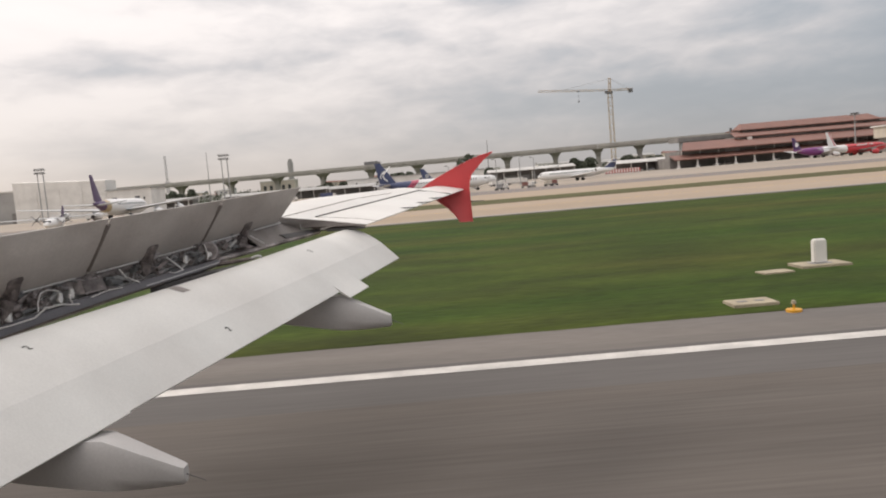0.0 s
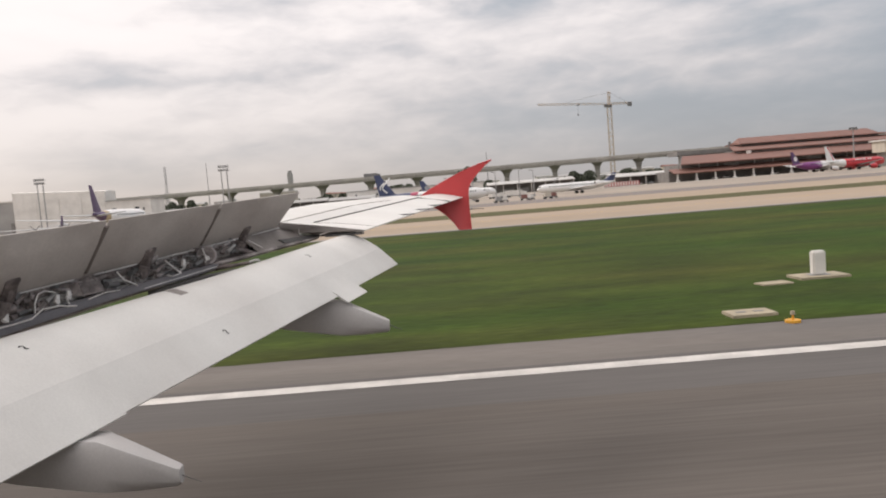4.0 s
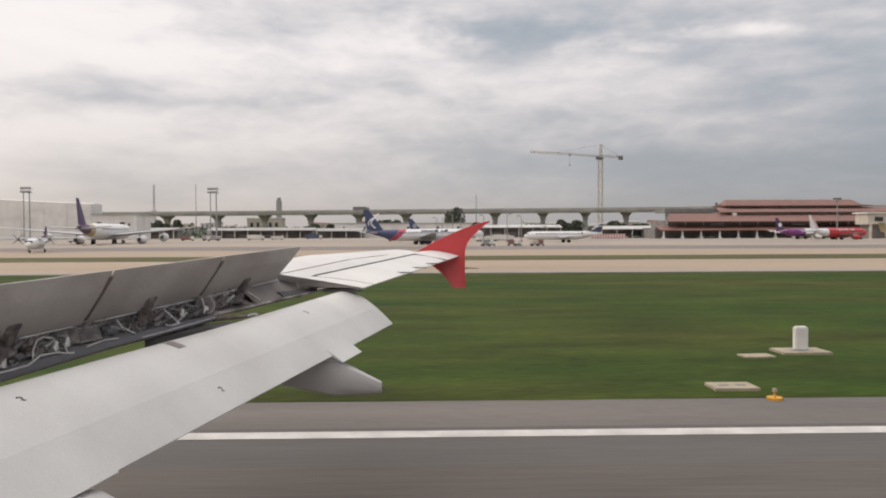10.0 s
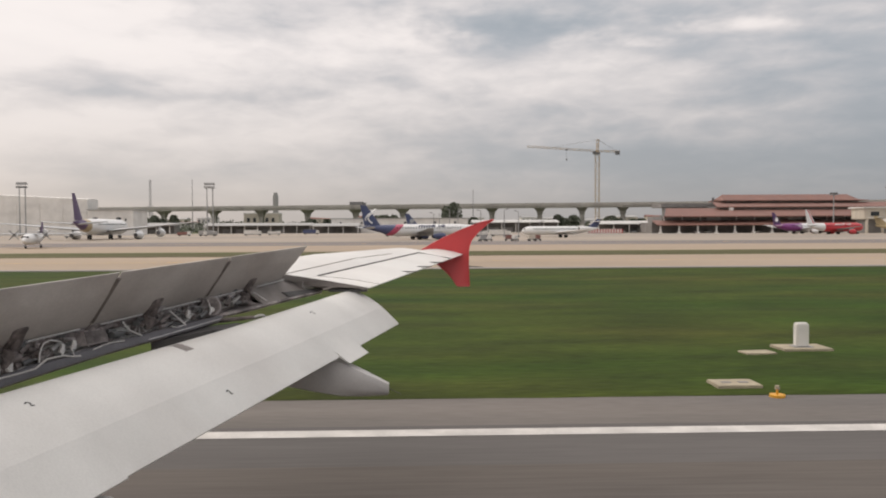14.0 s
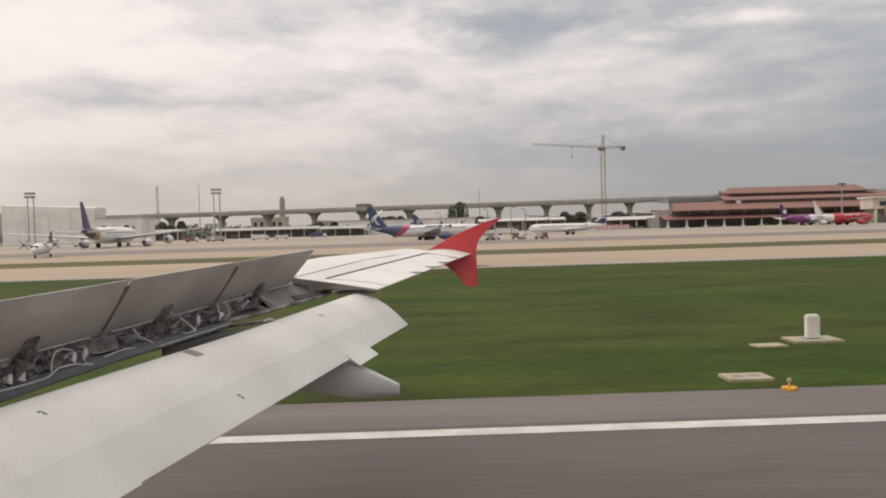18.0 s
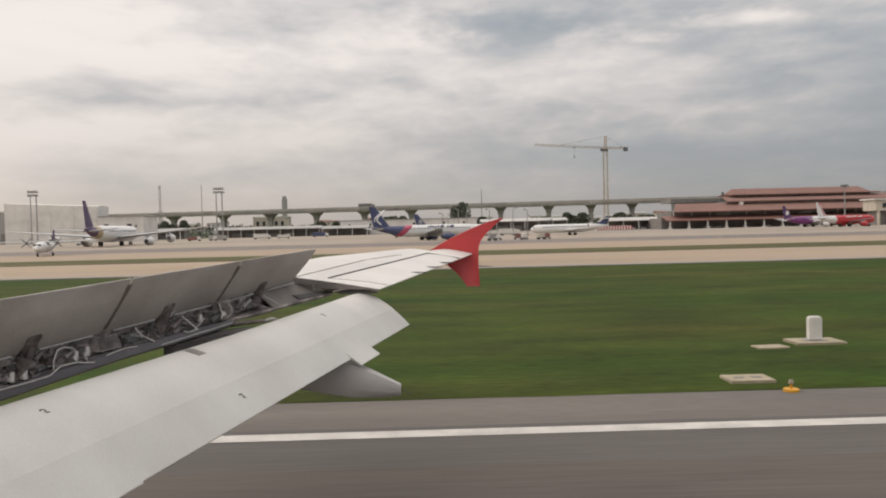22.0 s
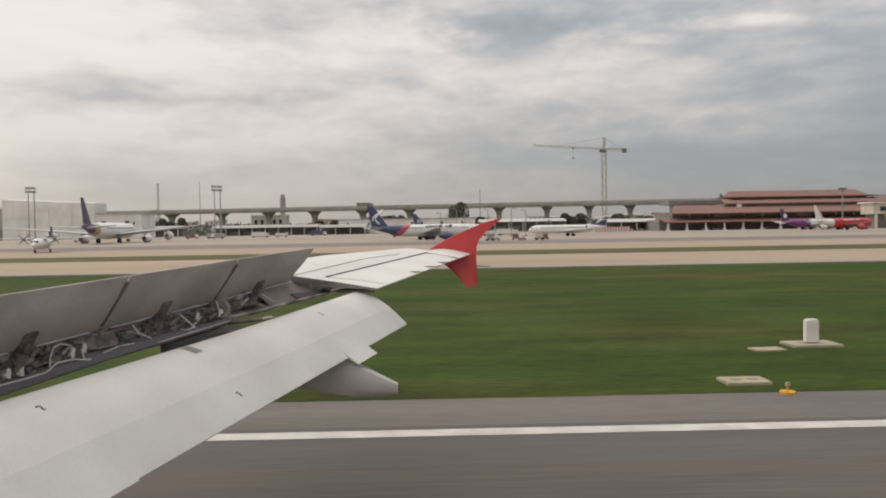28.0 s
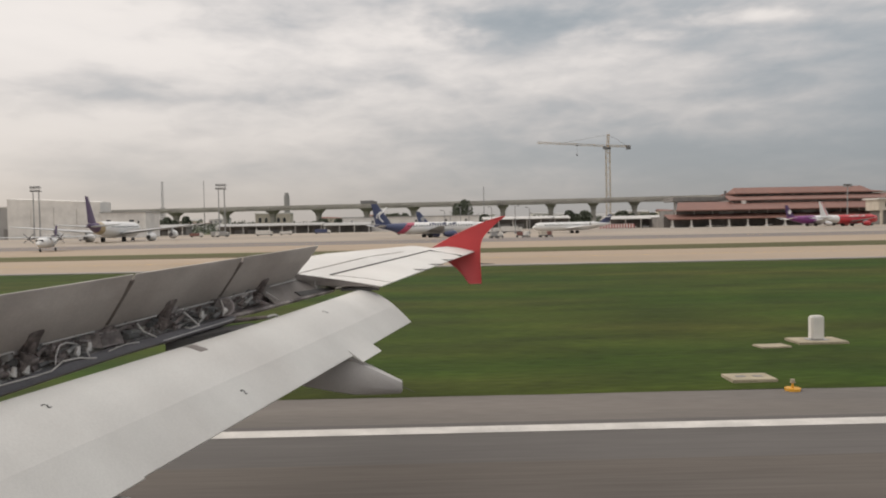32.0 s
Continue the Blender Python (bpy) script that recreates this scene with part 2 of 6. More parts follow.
def grass_material():
    m = mat("mown_grass", (0.0275, 0.0535, 0.0075), 0.95, vary=0.36, scale=0.42, fine=4.2, bump=0.06, stretch=(0.34, 1, 1), tint=(0.066, 0.063, 0.0145), tint_amount=0.68, tint_scale=0.09, sheen=0.12)
    return m


GRASS = grass_material()
DRY_GRASS = mat("dry_grass", (0.105, 0.092, 0.048), 0.95, vary=0.25, scale=0.1, fine=1.5, bump=0.02, stretch=(0.2, 1, 1), tint=(0.075, 0.085, 0.035), tint_amount=0.8, tint_scale=0.05, sheen=0.12)
SOIL = mat("far_field", (0.10, 0.115, 0.06), 0.95, vary=0.25, scale=0.01, fine=0.2, bump=0.0, sheen=0.12)

JET_WHITE = mat("jet_white", (0.72, 0.72, 0.71), 0.35, vary=0.04, scale=0.4, bump=0)
JET_GREY = mat("jet_grey", (0.36, 0.37, 0.38), 0.4, vary=0.06, scale=0.4, bump=0)
JET_PURPLE = mat("jet_purple", (0.085, 0.045, 0.12), 0.4, vary=0.06, scale=0.4, bump=0)
BAND_RED = mat("jet_raspberry_red", (0.42, 0.07, 0.12), 0.4, vary=0.06, scale=0.4, bump=0)
JET_MAGENTA = mat("jet_magenta", (0.20, 0.045, 0.19), 0.4, vary=0.06, scale=0.4, bump=0)
JET_BLUE = mat("jet_blue", (0.06, 0.075, 0.15), 0.4, vary=0.06, scale=0.4, bump=0)
JET_SKY = mat("jet_light_blue", (0.05, 0.25, 0.45), 0.4, vary=0.06, scale=0.4, bump=0)
JET_RED = mat("jet_red", (0.55, 0.045, 0.055), 0.4, vary=0.06, scale=0.4, bump=0)
JET_GREEN = mat("jet_green", (0.12, 0.42, 0.10), 0.4, vary=0.06, scale=0.4, bump=0)
JET_TEAL = mat("jet_teal", (0.03, 0.33, 0.24), 0.4, vary=0.06, scale=0.4, bump=0)
JET_YELLOW = mat("jet_yellow", (0.62, 0.45, 0.06), 0.4, vary=0.06, scale=0.4, bump=0)
JET_GOLD = mat("jet_gold", (0.42, 0.33, 0.19), 0.4, vary=0.06, scale=0.4, bump=0)
GLASS_DARK = mat("dark_window_glass", (0.035, 0.04, 0.045), 0.15, vary=0.1, bump=0)
ROOF_RED = mat("red_brown_roof", (0.19, 0.093, 0.072), 0.7, vary=0.12, scale=0.15, fine=2, bump=0.01, stretch=(1, 0.3, 1))
WALL_WHITE = mat("white_wall", (0.70, 0.68, 0.645), 0.75, vary=0.08, scale=0.12, fine=2, bump=0.003, tint=(0.55, 0.53, 0.50), tint_amount=0.5, tint_scale=0.2)
ROOF_PALE = mat("pale_metal_roof", (0.50, 0.49, 0.47), 0.6, vary=0.1, scale=0.12, fine=2, bump=0.003, tint=(0.38, 0.37, 0.35), tint_amount=0.6, tint_scale=0.15)
# Window glass paled, so the colour carries the distance haze.
HAZY_GLASS = mat("haze_paled_window_glass", (0.16, 0.17, 0.18), 0.3, vary=0.1, bump=0)
# Leaf green lightened and greyed: distance haze put into the colour.
HAZED_FAR_LEAF = mat("haze_paled_leaf_green", (0.155, 0.165, 0.13), 0.85, vary=0.3, scale=0.2, fine=2, bump=0, sheen=0.12)
WALL_CREAM = mat("cream_wall", (0.55, 0.50, 0.42), 0.75, vary=0.08, scale=0.12, fine=2, bump=0.003, tint=(0.42, 0.38, 0.32), tint_amount=0.5, tint_scale=0.2)
WALL_GREY = mat("grey_wall", (0.33, 0.325, 0.315), 0.75, vary=0.10, scale=0.12, fine=2, bump=0.003)
# Recess and opening shade put into the colour, paled for haze; also dark parts.
SHADE_DARK = mat("recess_shade_and_dark_parts", (0.20, 0.19, 0.18), 0.8, vary=0.2, scale=0.2, bump=0)
VIADUCT = mat("viaduct_concrete", (0.40, 0.38, 0.345), 0.8, vary=0.10, scale=0.08, fine=1, bump=0.003, tint=(0.30, 0.285, 0.26), tint_amount=0.6, tint_scale=0.1)
CRANE_YELLOW = mat("crane_yellow", (0.46, 0.37, 0.27), 0.5, vary=0.1, bump=0)
BRICK_RED = mat("dull_red_paint", (0.22, 0.10, 0.085), 0.6, vary=0.15, bump=0)
FENCE_STRIPE = mat("barrier_red", (0.40, 0.06, 0.06), 0.6, vary=0.1, bump=0)
# Base lifted towards grey to put haze into the tree colour.
LEAF = mat("leaf_green", (0.125, 0.14, 0.105), 0.8, vary=0.35, scale=0.4, fine=3, bump=0, random_amount=0.25, sheen=0.12)
BARK = mat("bark", (0.10, 0.08, 0.06), 0.9, vary=0.2, bump=0)
LAMP_ORANGE = mat("orange_lamp_housing", (0.65, 0.32, 0.03), 0.5, vary=0.1, bump=0)
PAD = mat("pad_concrete", (0.33, 0.285, 0.205), 0.85, vary=0.15, scale=1.5, fine=12, bump=0.004)


# ---- mesh helpers ----
def part(name, bm, material, parent=None, label="", smooth=None):
    bmesh.ops.recalc_face_normals(bm, faces=bm.faces)
    me = bpy.data.meshes.new(name)
    bm.to_mesh(me)
    bm.free()
    for m in (material if isinstance(material, (list, tuple)) else [material]):
        me.materials.append(m)
    if smooth:
        me.shade_smooth()
        me.set_sharp_from_angle(angle=radians(smooth))
    ob = new(name, me)
    if parent:
        ob.parent = parent
    if label:
        ob["label"] = label
    return ob


def thing(name, label, category, at=(0, 0, 0), turn=0.0, group="", kind=""):
    e = new(name)
    e.empty_display_size = 0.2
    e.matrix_basis = pose(*at, 0, 0, turn)
    return tagged(e, label, category, group, kind)


def box(bm, x0, x1, y0, y1, z0, z1, bevel=0.0):
    r = bmesh.ops.create_cube(bm, size=1.0, matrix=Matrix.Translation(((x0 + x1) / 2, (y0 + y1) / 2, (z0 + z1) / 2)) @ Matrix.Diagonal((abs(x1 - x0), abs(y1 - y0), abs(z1 - z0), 1)))
    if bevel:
        edges = list({e for v in r["verts"] for e in v.link_edges})
        bmesh.ops.bevel(bm, geom=edges, offset=bevel, segments=2, affect="EDGES")
    return bm


def boxes(*specs, bevel=0.0):
    bm = bmesh.new()
    for s in specs:
        box(bm, *s, bevel=bevel)
    return bm


def loft(sections, closed=True, caps=True):
    """A skin over rows of points; closed: each row is a ring."""
    bm = bmesh.new()
    rows = [[bm.verts.new(p) for p in s] for s in sections]
    n = len(rows[0])
    for a, b in zip(rows, rows[1:]):
        for i in range(n if closed else n - 1):
            j = (i + 1) % n
            bm.faces.new((a[i], a[j], b[j], b[i]))
    if caps and closed:
        bm.faces.new(rows[0])
        bm.faces.new(rows[-1])
    return bm


def rod(bm, a, b, r, sides=8, r2=None):
    a, b = Vector(a), Vector(b)
    d = b - a
    m = Matrix.Translation((a + b) / 2) @ d.to_track_quat("Z", "Y").to_matrix().to_4x4()
    bmesh.ops.create_cone(bm, cap_ends=True, segments=sides, radius1=r, radius2=r if r2 is None else r2, depth=d.length, matrix=m)
    return bm


def tube_path(bm, pts, r, sides=6):
    """One skin swept along a bent line."""
    pts = [Vector(p) for p in pts]
    rings = []
    for i, p in enumerate(pts):
        d = (pts[min(i + 1, len(pts) - 1)] - pts[max(i - 1, 0)]).normalized()
        u = d.cross(Vector((0.3, 0.2, 1))).normalized()
        w = d.cross(u)
        rings.append([bm.verts.new(p + u * math.cos(a) * r + w * math.sin(a) * r) for a in (2 * math.pi * k / sides for k in range(sides))])
    for a, b in zip(rings, rings[1:]):
        for k in range(sides):
            bm.faces.new((a[k], a[(k + 1) % sides], b[(k + 1) % sides], b[k]))
    bm.faces.new(rings[0]), bm.faces.new(rings[-1])
    return bm


def lerp(a, b, t):
    return a + (b - a) * t


def knots(y, ys, vs):
    return float(np.interp(y, ys, vs))


# ---- ground ----
def strip(name, x0, x1, y0, y1, z, material, label, category, cuts=1):
    bm = bmesh.new()
    xs = np.linspace(x0, x1, cuts + 1)
    lo = [bm.verts.new((x, y0, z)) for x in xs]
    hi = [bm.verts.new((x, y1, z)) for x in xs]
    for i in range(cuts):
        bm.faces.new((lo[i], lo[i + 1], hi[i + 1], hi[i]))
    return tagged(part(name, bm, material), label, category, kind="structure")


LONG = 2600
EDGE_LINE, GRASS_EDGE, TAXI_EDGE = 16.6, 19.9, 82.0
strip("ground", -4500, 4500, -4500, 4500, -0.30, SOIL, "flat dull green land round the airfield", "ground", 8)


def slab(name, x0, x1, y0, y1, top, material, label, category):
    return tagged(part(name, boxes((x0, x1, y0, y1, -0.29, top)), material), label, category, kind="structure")


slab("runway", -LONG, LONG, -22.0, 14.3, 0.0, ASPHALT, "brown-grey asphalt runway with rubber-stained streaks", "runway")
slab("runway_margin", -LONG, LONG, 14.3, EDGE_LINE + 0.6, -0.004, ASPHALT_EDGE, "dark grey asphalt along the runway edge", "runway")
slab("runway_shoulder", -LONG, LONG, EDGE_LINE + 0.6, GRASS_EDGE, -0.005, SHOULDER, "lighter grey asphalt runway shoulder", "shoulder")
strip("runway_edge_line", -LONG, LONG, EDGE_LINE - 0.27, EDGE_LINE + 0.27, 0.006, LINE_PAINT, "worn white painted runway edge line", "line", 40)
strip("runway_edge_line", -LONG, LONG, -20.4, -19.5, 0.006, LINE_PAINT, "worn white painted runway edge line", "line", 40)
slab("taxiway", -LONG, LONG, TAXI_EDGE, 117.0, -0.01, CONCRETE, "pale tan concrete taxiway surface", "taxiway")
slab("taxiway_shoulder", -LONG, LONG, TAXI_EDGE - 2.4, TAXI_EDGE, 0.10, PALE_GREY, "pale grey paved taxiway edge", "shoulder")
slab("grass_strip", -LONG, LONG, 117.0, 138.0, 0.02, DRY_GRASS, "narrow strip of dull dry grass between taxiways", "grass")
slab("taxiway", -LONG, LONG, 138.0, 184.0, -0.01, CONCRETE, "pale tan concrete taxiway surface", "taxiway")
slab("taxi_lane", -LONG, LONG, 184.0, 226.0, -0.012, TAXI_GREY, "grey asphalt taxi lane beside the apron", "taxiway")
slab("apron", -LONG, LONG, 226.0, 560.0, -0.01, APRON, "pale tan concrete aircraft apron", "apron")
strip("taxi_centre_line", -LONG, LONG, 99.5, 99.8, 0.0, YELLOW_PAINT, "thin yellow painted taxiway centre line", "line", 20)
strip("taxi_centre_line", -LONG, LONG, 205.0, 205.4, -0.004, YELLOW_PAINT, "thin yellow painted taxiway centre line", "line", 20)
slab("grass_field", -LONG, LONG, -60.0, -22.0, 0.02, GRASS, "mown green grass beside the runway", "grass")


def grass_infield():
    bm = bmesh.new()
    xs = np.concatenate([np.linspace(-LONG, -70, 30), np.linspace(-65, 90, 110), np.linspace(100, LONG, 40)])
    ys = np.concatenate([[GRASS_EDGE], np.linspace(GRASS_EDGE + 0.4, TAXI_EDGE, 60)])
    rows = []
    for j, y in enumerate(ys):
        row = []
        for x in xs:
            z = 0.0 if j in (0, len(ys) - 1) else 0.03 + 0.05 * noise.noise((x * 0.12, y * 0.25, 1.0))
            wob = 0.14 * noise.noise((x * 0.5, 3.0, 0.0)) if j == 0 else 0.0
            row.append(bm.verts.new((x, y + wob, z)))
        rows.append(row)
    for a, b in zip(rows, rows[1:]):
        for i in range(len(xs) - 1):
            bm.faces.new((a[i], a[i + 1], b[i + 1], b[i]))
    ob = part("grass_infield", bm, GRASS, smooth=60)
    return tagged(ob, "wide strip of mown green grass along the runway", "grass", kind="stuff")


grass_infield()


# ---- the aircraft: wing, flap, spoilers, tip fence, body and wheels ----
def hinge(y):
    return Vector((knots(y, (0, 7.2, 14.04, 15.3), (-7.6, -4.02, -0.62, 0.0)), y, knots(y, (0, 7.2, 13.1, 15.3), (2.83, 3.51, 4.06, 4.13))))


def wing_te(y):
    return Vector((lerp(-0.77, 0.84, (y - 11.26) / 4.03), y, lerp(3.68, 4.05, (y - 11.26) / 4.03)))


def chord_scale(y):
    return knots(y, (0, 8.0, 15.3), (1.55, 1.0, 0.42))


UPPER = ((0, 0), (-0.25, 0.045), (-0.5, 0.085), (-0.75, 0.112), (-1.0, 0.12), (-1.25, 0.108), (-1.5, 0.07), (-1.7, 0.01), (-1.86, -0.07), (-1.96, -0.16), (-2.0, -0.23))
LOWER = ((-1.96, -0.29), (-1.8, -0.35), (-1.5, -0.42), (-1.0, -0.49), (-0.5, -0.51), (-0.14, -0.50))
SPOILER_END, SPOILER_JOINTS = 11.25, (3.55, 5.1, 6.65, 8.2, 9.75, 11.25)
aircraft = thing("aircraft", "white airliner with raised wing spoilers and a red wing tip", "aircraft")
aircraft.matrix_basis = pose(0, 0, 4.5, -0.4) @ pose(0, 0, -4.5)  # it leans a little towards this wing


def wing_body():
    rows = []
    for y in np.linspace(-0.8, SPOILER_END, 23):
        h, k = hinge(y), chord_scale(y)
        rows.append([h + Vector((dx * k, 0, dz * k)) for dx, dz in UPPER + LOWER])
    part("inner_wing", loft(rows), WING_WHITE, aircraft, smooth=35)
    rows = []
    for y in np.linspace(SPOILER_END + 0.012, 15.28, 14):
        h, k = hinge(y), chord_scale(y)
        a = aileron_hinge(y)
        up_ = [h + Vector((dx * k, 0, dz * k)) for dx, dz in UPPER]
        down = [h + Vector((dx * k, 0, dz * k)) for dx, dz in LOWER]
        rear_up = [lerp(a, h, 0.0), lerp(a, h, 0.5) + Vector((0, 0, 0.012 * k))]
        rear_down = [a + Vector((0, 0, -0.16 * k - 0.03))]
        rows.append(up_ + down + rear_down + rear_up)
    bm = loft(rows)
    for fc in bm.faces:
        if len(fc.verts) > 4 and max(v.co.y for v in fc.verts) < SPOILER_END + 0.1:
            fc.material_index = 1
    part("outer_wing", bm, [WING_WHITE, PANEL_GREY], aircraft, smooth=35)


def aileron_hinge(y):
    return Vector((lerp(-1.56, -0.04, (y - 11.6) / 3.0), y, lerp(3.84, 4.10, (y - 11.6) / 3.0)))


def rear_panel(name, y0, y1, gap, label):
    rows = []
    for y in np.linspace(y0, y1, 8):
        a, t = aileron_hinge(y) + Vector((gap, 0, -0.002)), wing_te(y)
        b = Vector((0, 0, 0.014))
        low = Vector((0, 0, -0.10 * chord_scale(y) - 0.02))
        rows.append([a, lerp(a, t, 0.33) + b, lerp(a, t, 0.66) + b, t, t + Vector((0, 0, -0.012)), lerp(a, t, 0.5) + low * 0.55, a + low])
    bm = loft(rows)
    for fc in bm.faces:
        if len(fc.verts) > 4 and max(v.co.y for v in fc.verts) < y0 + 0.1:
            fc.material_index = 1
    return part(name, bm, [WING_WHITE, PANEL_GREY], aircraft, label, smooth=35)


wing_body()
rear_panel("fixed_trailing_panel", SPOILER_END + 0.02, 11.60, 0.003, "white fixed trailing panel")
rear_panel("aileron", 11.62, 14.55, 0.022, "white aileron with a dark hinge gap")
rear_panel("tip_trailing_panel", 14.565, 15.28, 0.003, "white tip panel")


def seam(name, pts, width, lift=0.004, material=None):
    bm = bmesh.new()
    rows = []
    for p in pts:
        p = Vector(p) + Vector((0, 0, lift))
        rows.append((bm.verts.new(p + Vector((-width / 2, 0, 0))), bm.verts.new(p + Vector((width / 2, 0, 0)))))
    for a, b in zip(rows, rows[1:]):
        bm.faces.new((a[0], a[1], b[1], b[0]))
    r = bmesh.ops.extrude_face_region(bm, geom=bm.faces[:])
    bmesh.ops.translate(bm, vec=(0, 0, -0.01), verts=[v for v in r["geom"] if isinstance(v, bmesh.types.BMVert)])
    return part(name, bm, material or SEAL, aircraft, "thin dark sealed joint")


seam("aileron_joint", [aileron_hinge(y) for y in np.linspace(11.62, 14.55, 6)], 0.026, 0.012)
seam("aileron_joint", [lerp(aileron_hinge(14.555), wing_te(14.555), t) for t in (0.0, 0.5, 1.0)], 0.03, 0.016)
seam("panel_joint", [hinge(y) for y in np.linspace(SPOILER_END, 14.2, 8)], 0.018, 0.006, PANEL_GREY)


# spoilers, hinged along their front edge and standing open
def spoiler_chord(y):
    return knots(y, (3, 7.2, 11.3), (0.92, 0.76, 0.60))


def open_spoiler(y0, y1, angle=47):
    axis = (hinge(y1) - hinge(y0)).normalized()
    aft = Vector((1, 0, 0)) - axis * axis.x
    aft = (aft.normalized() + Vector((0, 0, 0))).normalized()
    raised = Matrix.Rotation(radians(-angle), 3, axis)
    rows = []
    for y in np.linspace(y0 + 0.012, y1 - 0.012, 6):
        h = hinge(y) + Vector((0.012, 0, -0.004))
        c = spoiler_chord(y)
        d = raised @ aft
        if d.z < 0:
            d = Matrix.Rotation(radians(angle), 3, axis) @ aft
        nrm = axis.cross(d).normalized()
        if nrm.x < 0:
            nrm = -nrm
        rows.append([h, h + d * c * 0.5 - nrm * 0.012, h + d * c, h + d * c + nrm * 0.008, h + d * c * 0.6 + nrm * 0.035, h + d * c * 0.12 + nrm * 0.05, h + nrm * 0.05 - d * 0.07, h - d * 0.04])
    if y1 == SPOILER_END:
        rows[-1] = [p - axis * cut for p, cut in zip(rows[-1], (0.11, 0.05, 0, 0, 0.04, 0.10, 0.12, 0.12))]
    bm = loft(rows)
    ob = part("spoiler", bm, [SPOILER_UNDER], aircraft, "open grey spoiler panel with a stained underside")
    # rib bracket at mid-panel and its actuator rod
    ym = (y0 + y1) / 2
    h, c = hinge(ym), spoiler_chord(ym)
    d = Matrix.Rotation(radians(-angle), 3, axis) @ aft
    if d.z < 0:
        d = Matrix.Rotation(radians(angle), 3, axis) @ aft
    nrm = axis.cross(d).normalized()
    nrm = nrm if nrm.x > 0 else -nrm
    # a broad bracket rounded at its top, and the actuator's body below it
    rings = []
    for u, w, hgt in ((-0.30, 0.085, 0.10), (-0.12, 0.11, 0.12), (0.04, 0.085, 0.10), (0.10, 0.09, 0.09), (0.18, 0.10, 0.08), (0.23, 0.095, 0.065), (0.25, 0.075, 0.045)):
        o = h + d * c * u
        rings.append([o - axis * w, o - axis * w * 0.9 + nrm * hgt * 0.8, o - axis * w * 0.3 + nrm * hgt, o + axis * w * 0.45 + nrm * hgt, o + axis * w + nrm * hgt * 0.6, o + axis * w])
    part("hinge_bracket", loft(rings), GRIME, ob, "brown greasy bracket", smooth=50)
    bm = bmesh.new()
    top, foot = h + nrm * 0.08 + d * c * 0.05, h + Vector((-0.06, -0.06, -0.36))
    rod(bm, top, foot, 0.035)
    rod(bm, lerp(top, foot, 0.3) - axis * 0.03, foot - axis * 0.02, 0.065, 12)
    rod(bm, lerp(top, foot, 0.55) - axis * 0.10, lerp(top, foot, 0.6) + axis * 0.10, 0.05, 10)
    part("actuator", bm, GRIME, aircraft, "brown greasy hydraulic actuator", smooth=40)
    # dark strip of seal along the panel's inner end
    bm = bmesh.new()
    h0 = hinge(y0 + 0.012) + nrm * 0.045
    tube_path(bm, [h0 + nrm * 0.0, h0 - nrm * 0.028 + d * spoiler_chord(y0) * 0.9], 0.034)
    part("end_seal", bm, END_SEAL, ob, "dark brown end seal")


for a_, b_ in zip(SPOILER_JOINTS, SPOILER_JOINTS[1:]):
    open_spoiler(a_, b_)


# the bay behind the rear spar, laid bare by the open spoilers
def bay_line(y):
    return Vector((lerp(-3.98, -2.45, (y - 7.1) / 2.65), y, lerp(3.02, 3.31, (y - 7.1) / 2.65) + 0.03 + max(0, y - 9.75) * 0.06))


def in_bay(y, f, out=0.0):
    """A point of the bay's open face, f of the way down from the hinge line."""
    return lerp(hinge(y), bay_line(y), f) + Vector((out, 0, 0))


def shroud_edge(y):
    return in_bay(y, knots(y, (7.1, 7.6, 8.2, 9.72, 9.78, 10.16, 10.74, 11.23, 11.5), (0.98, 0.92, 0.87, 0.86, 0.74, 0.82, 0.88, 0.98, 1.02)))


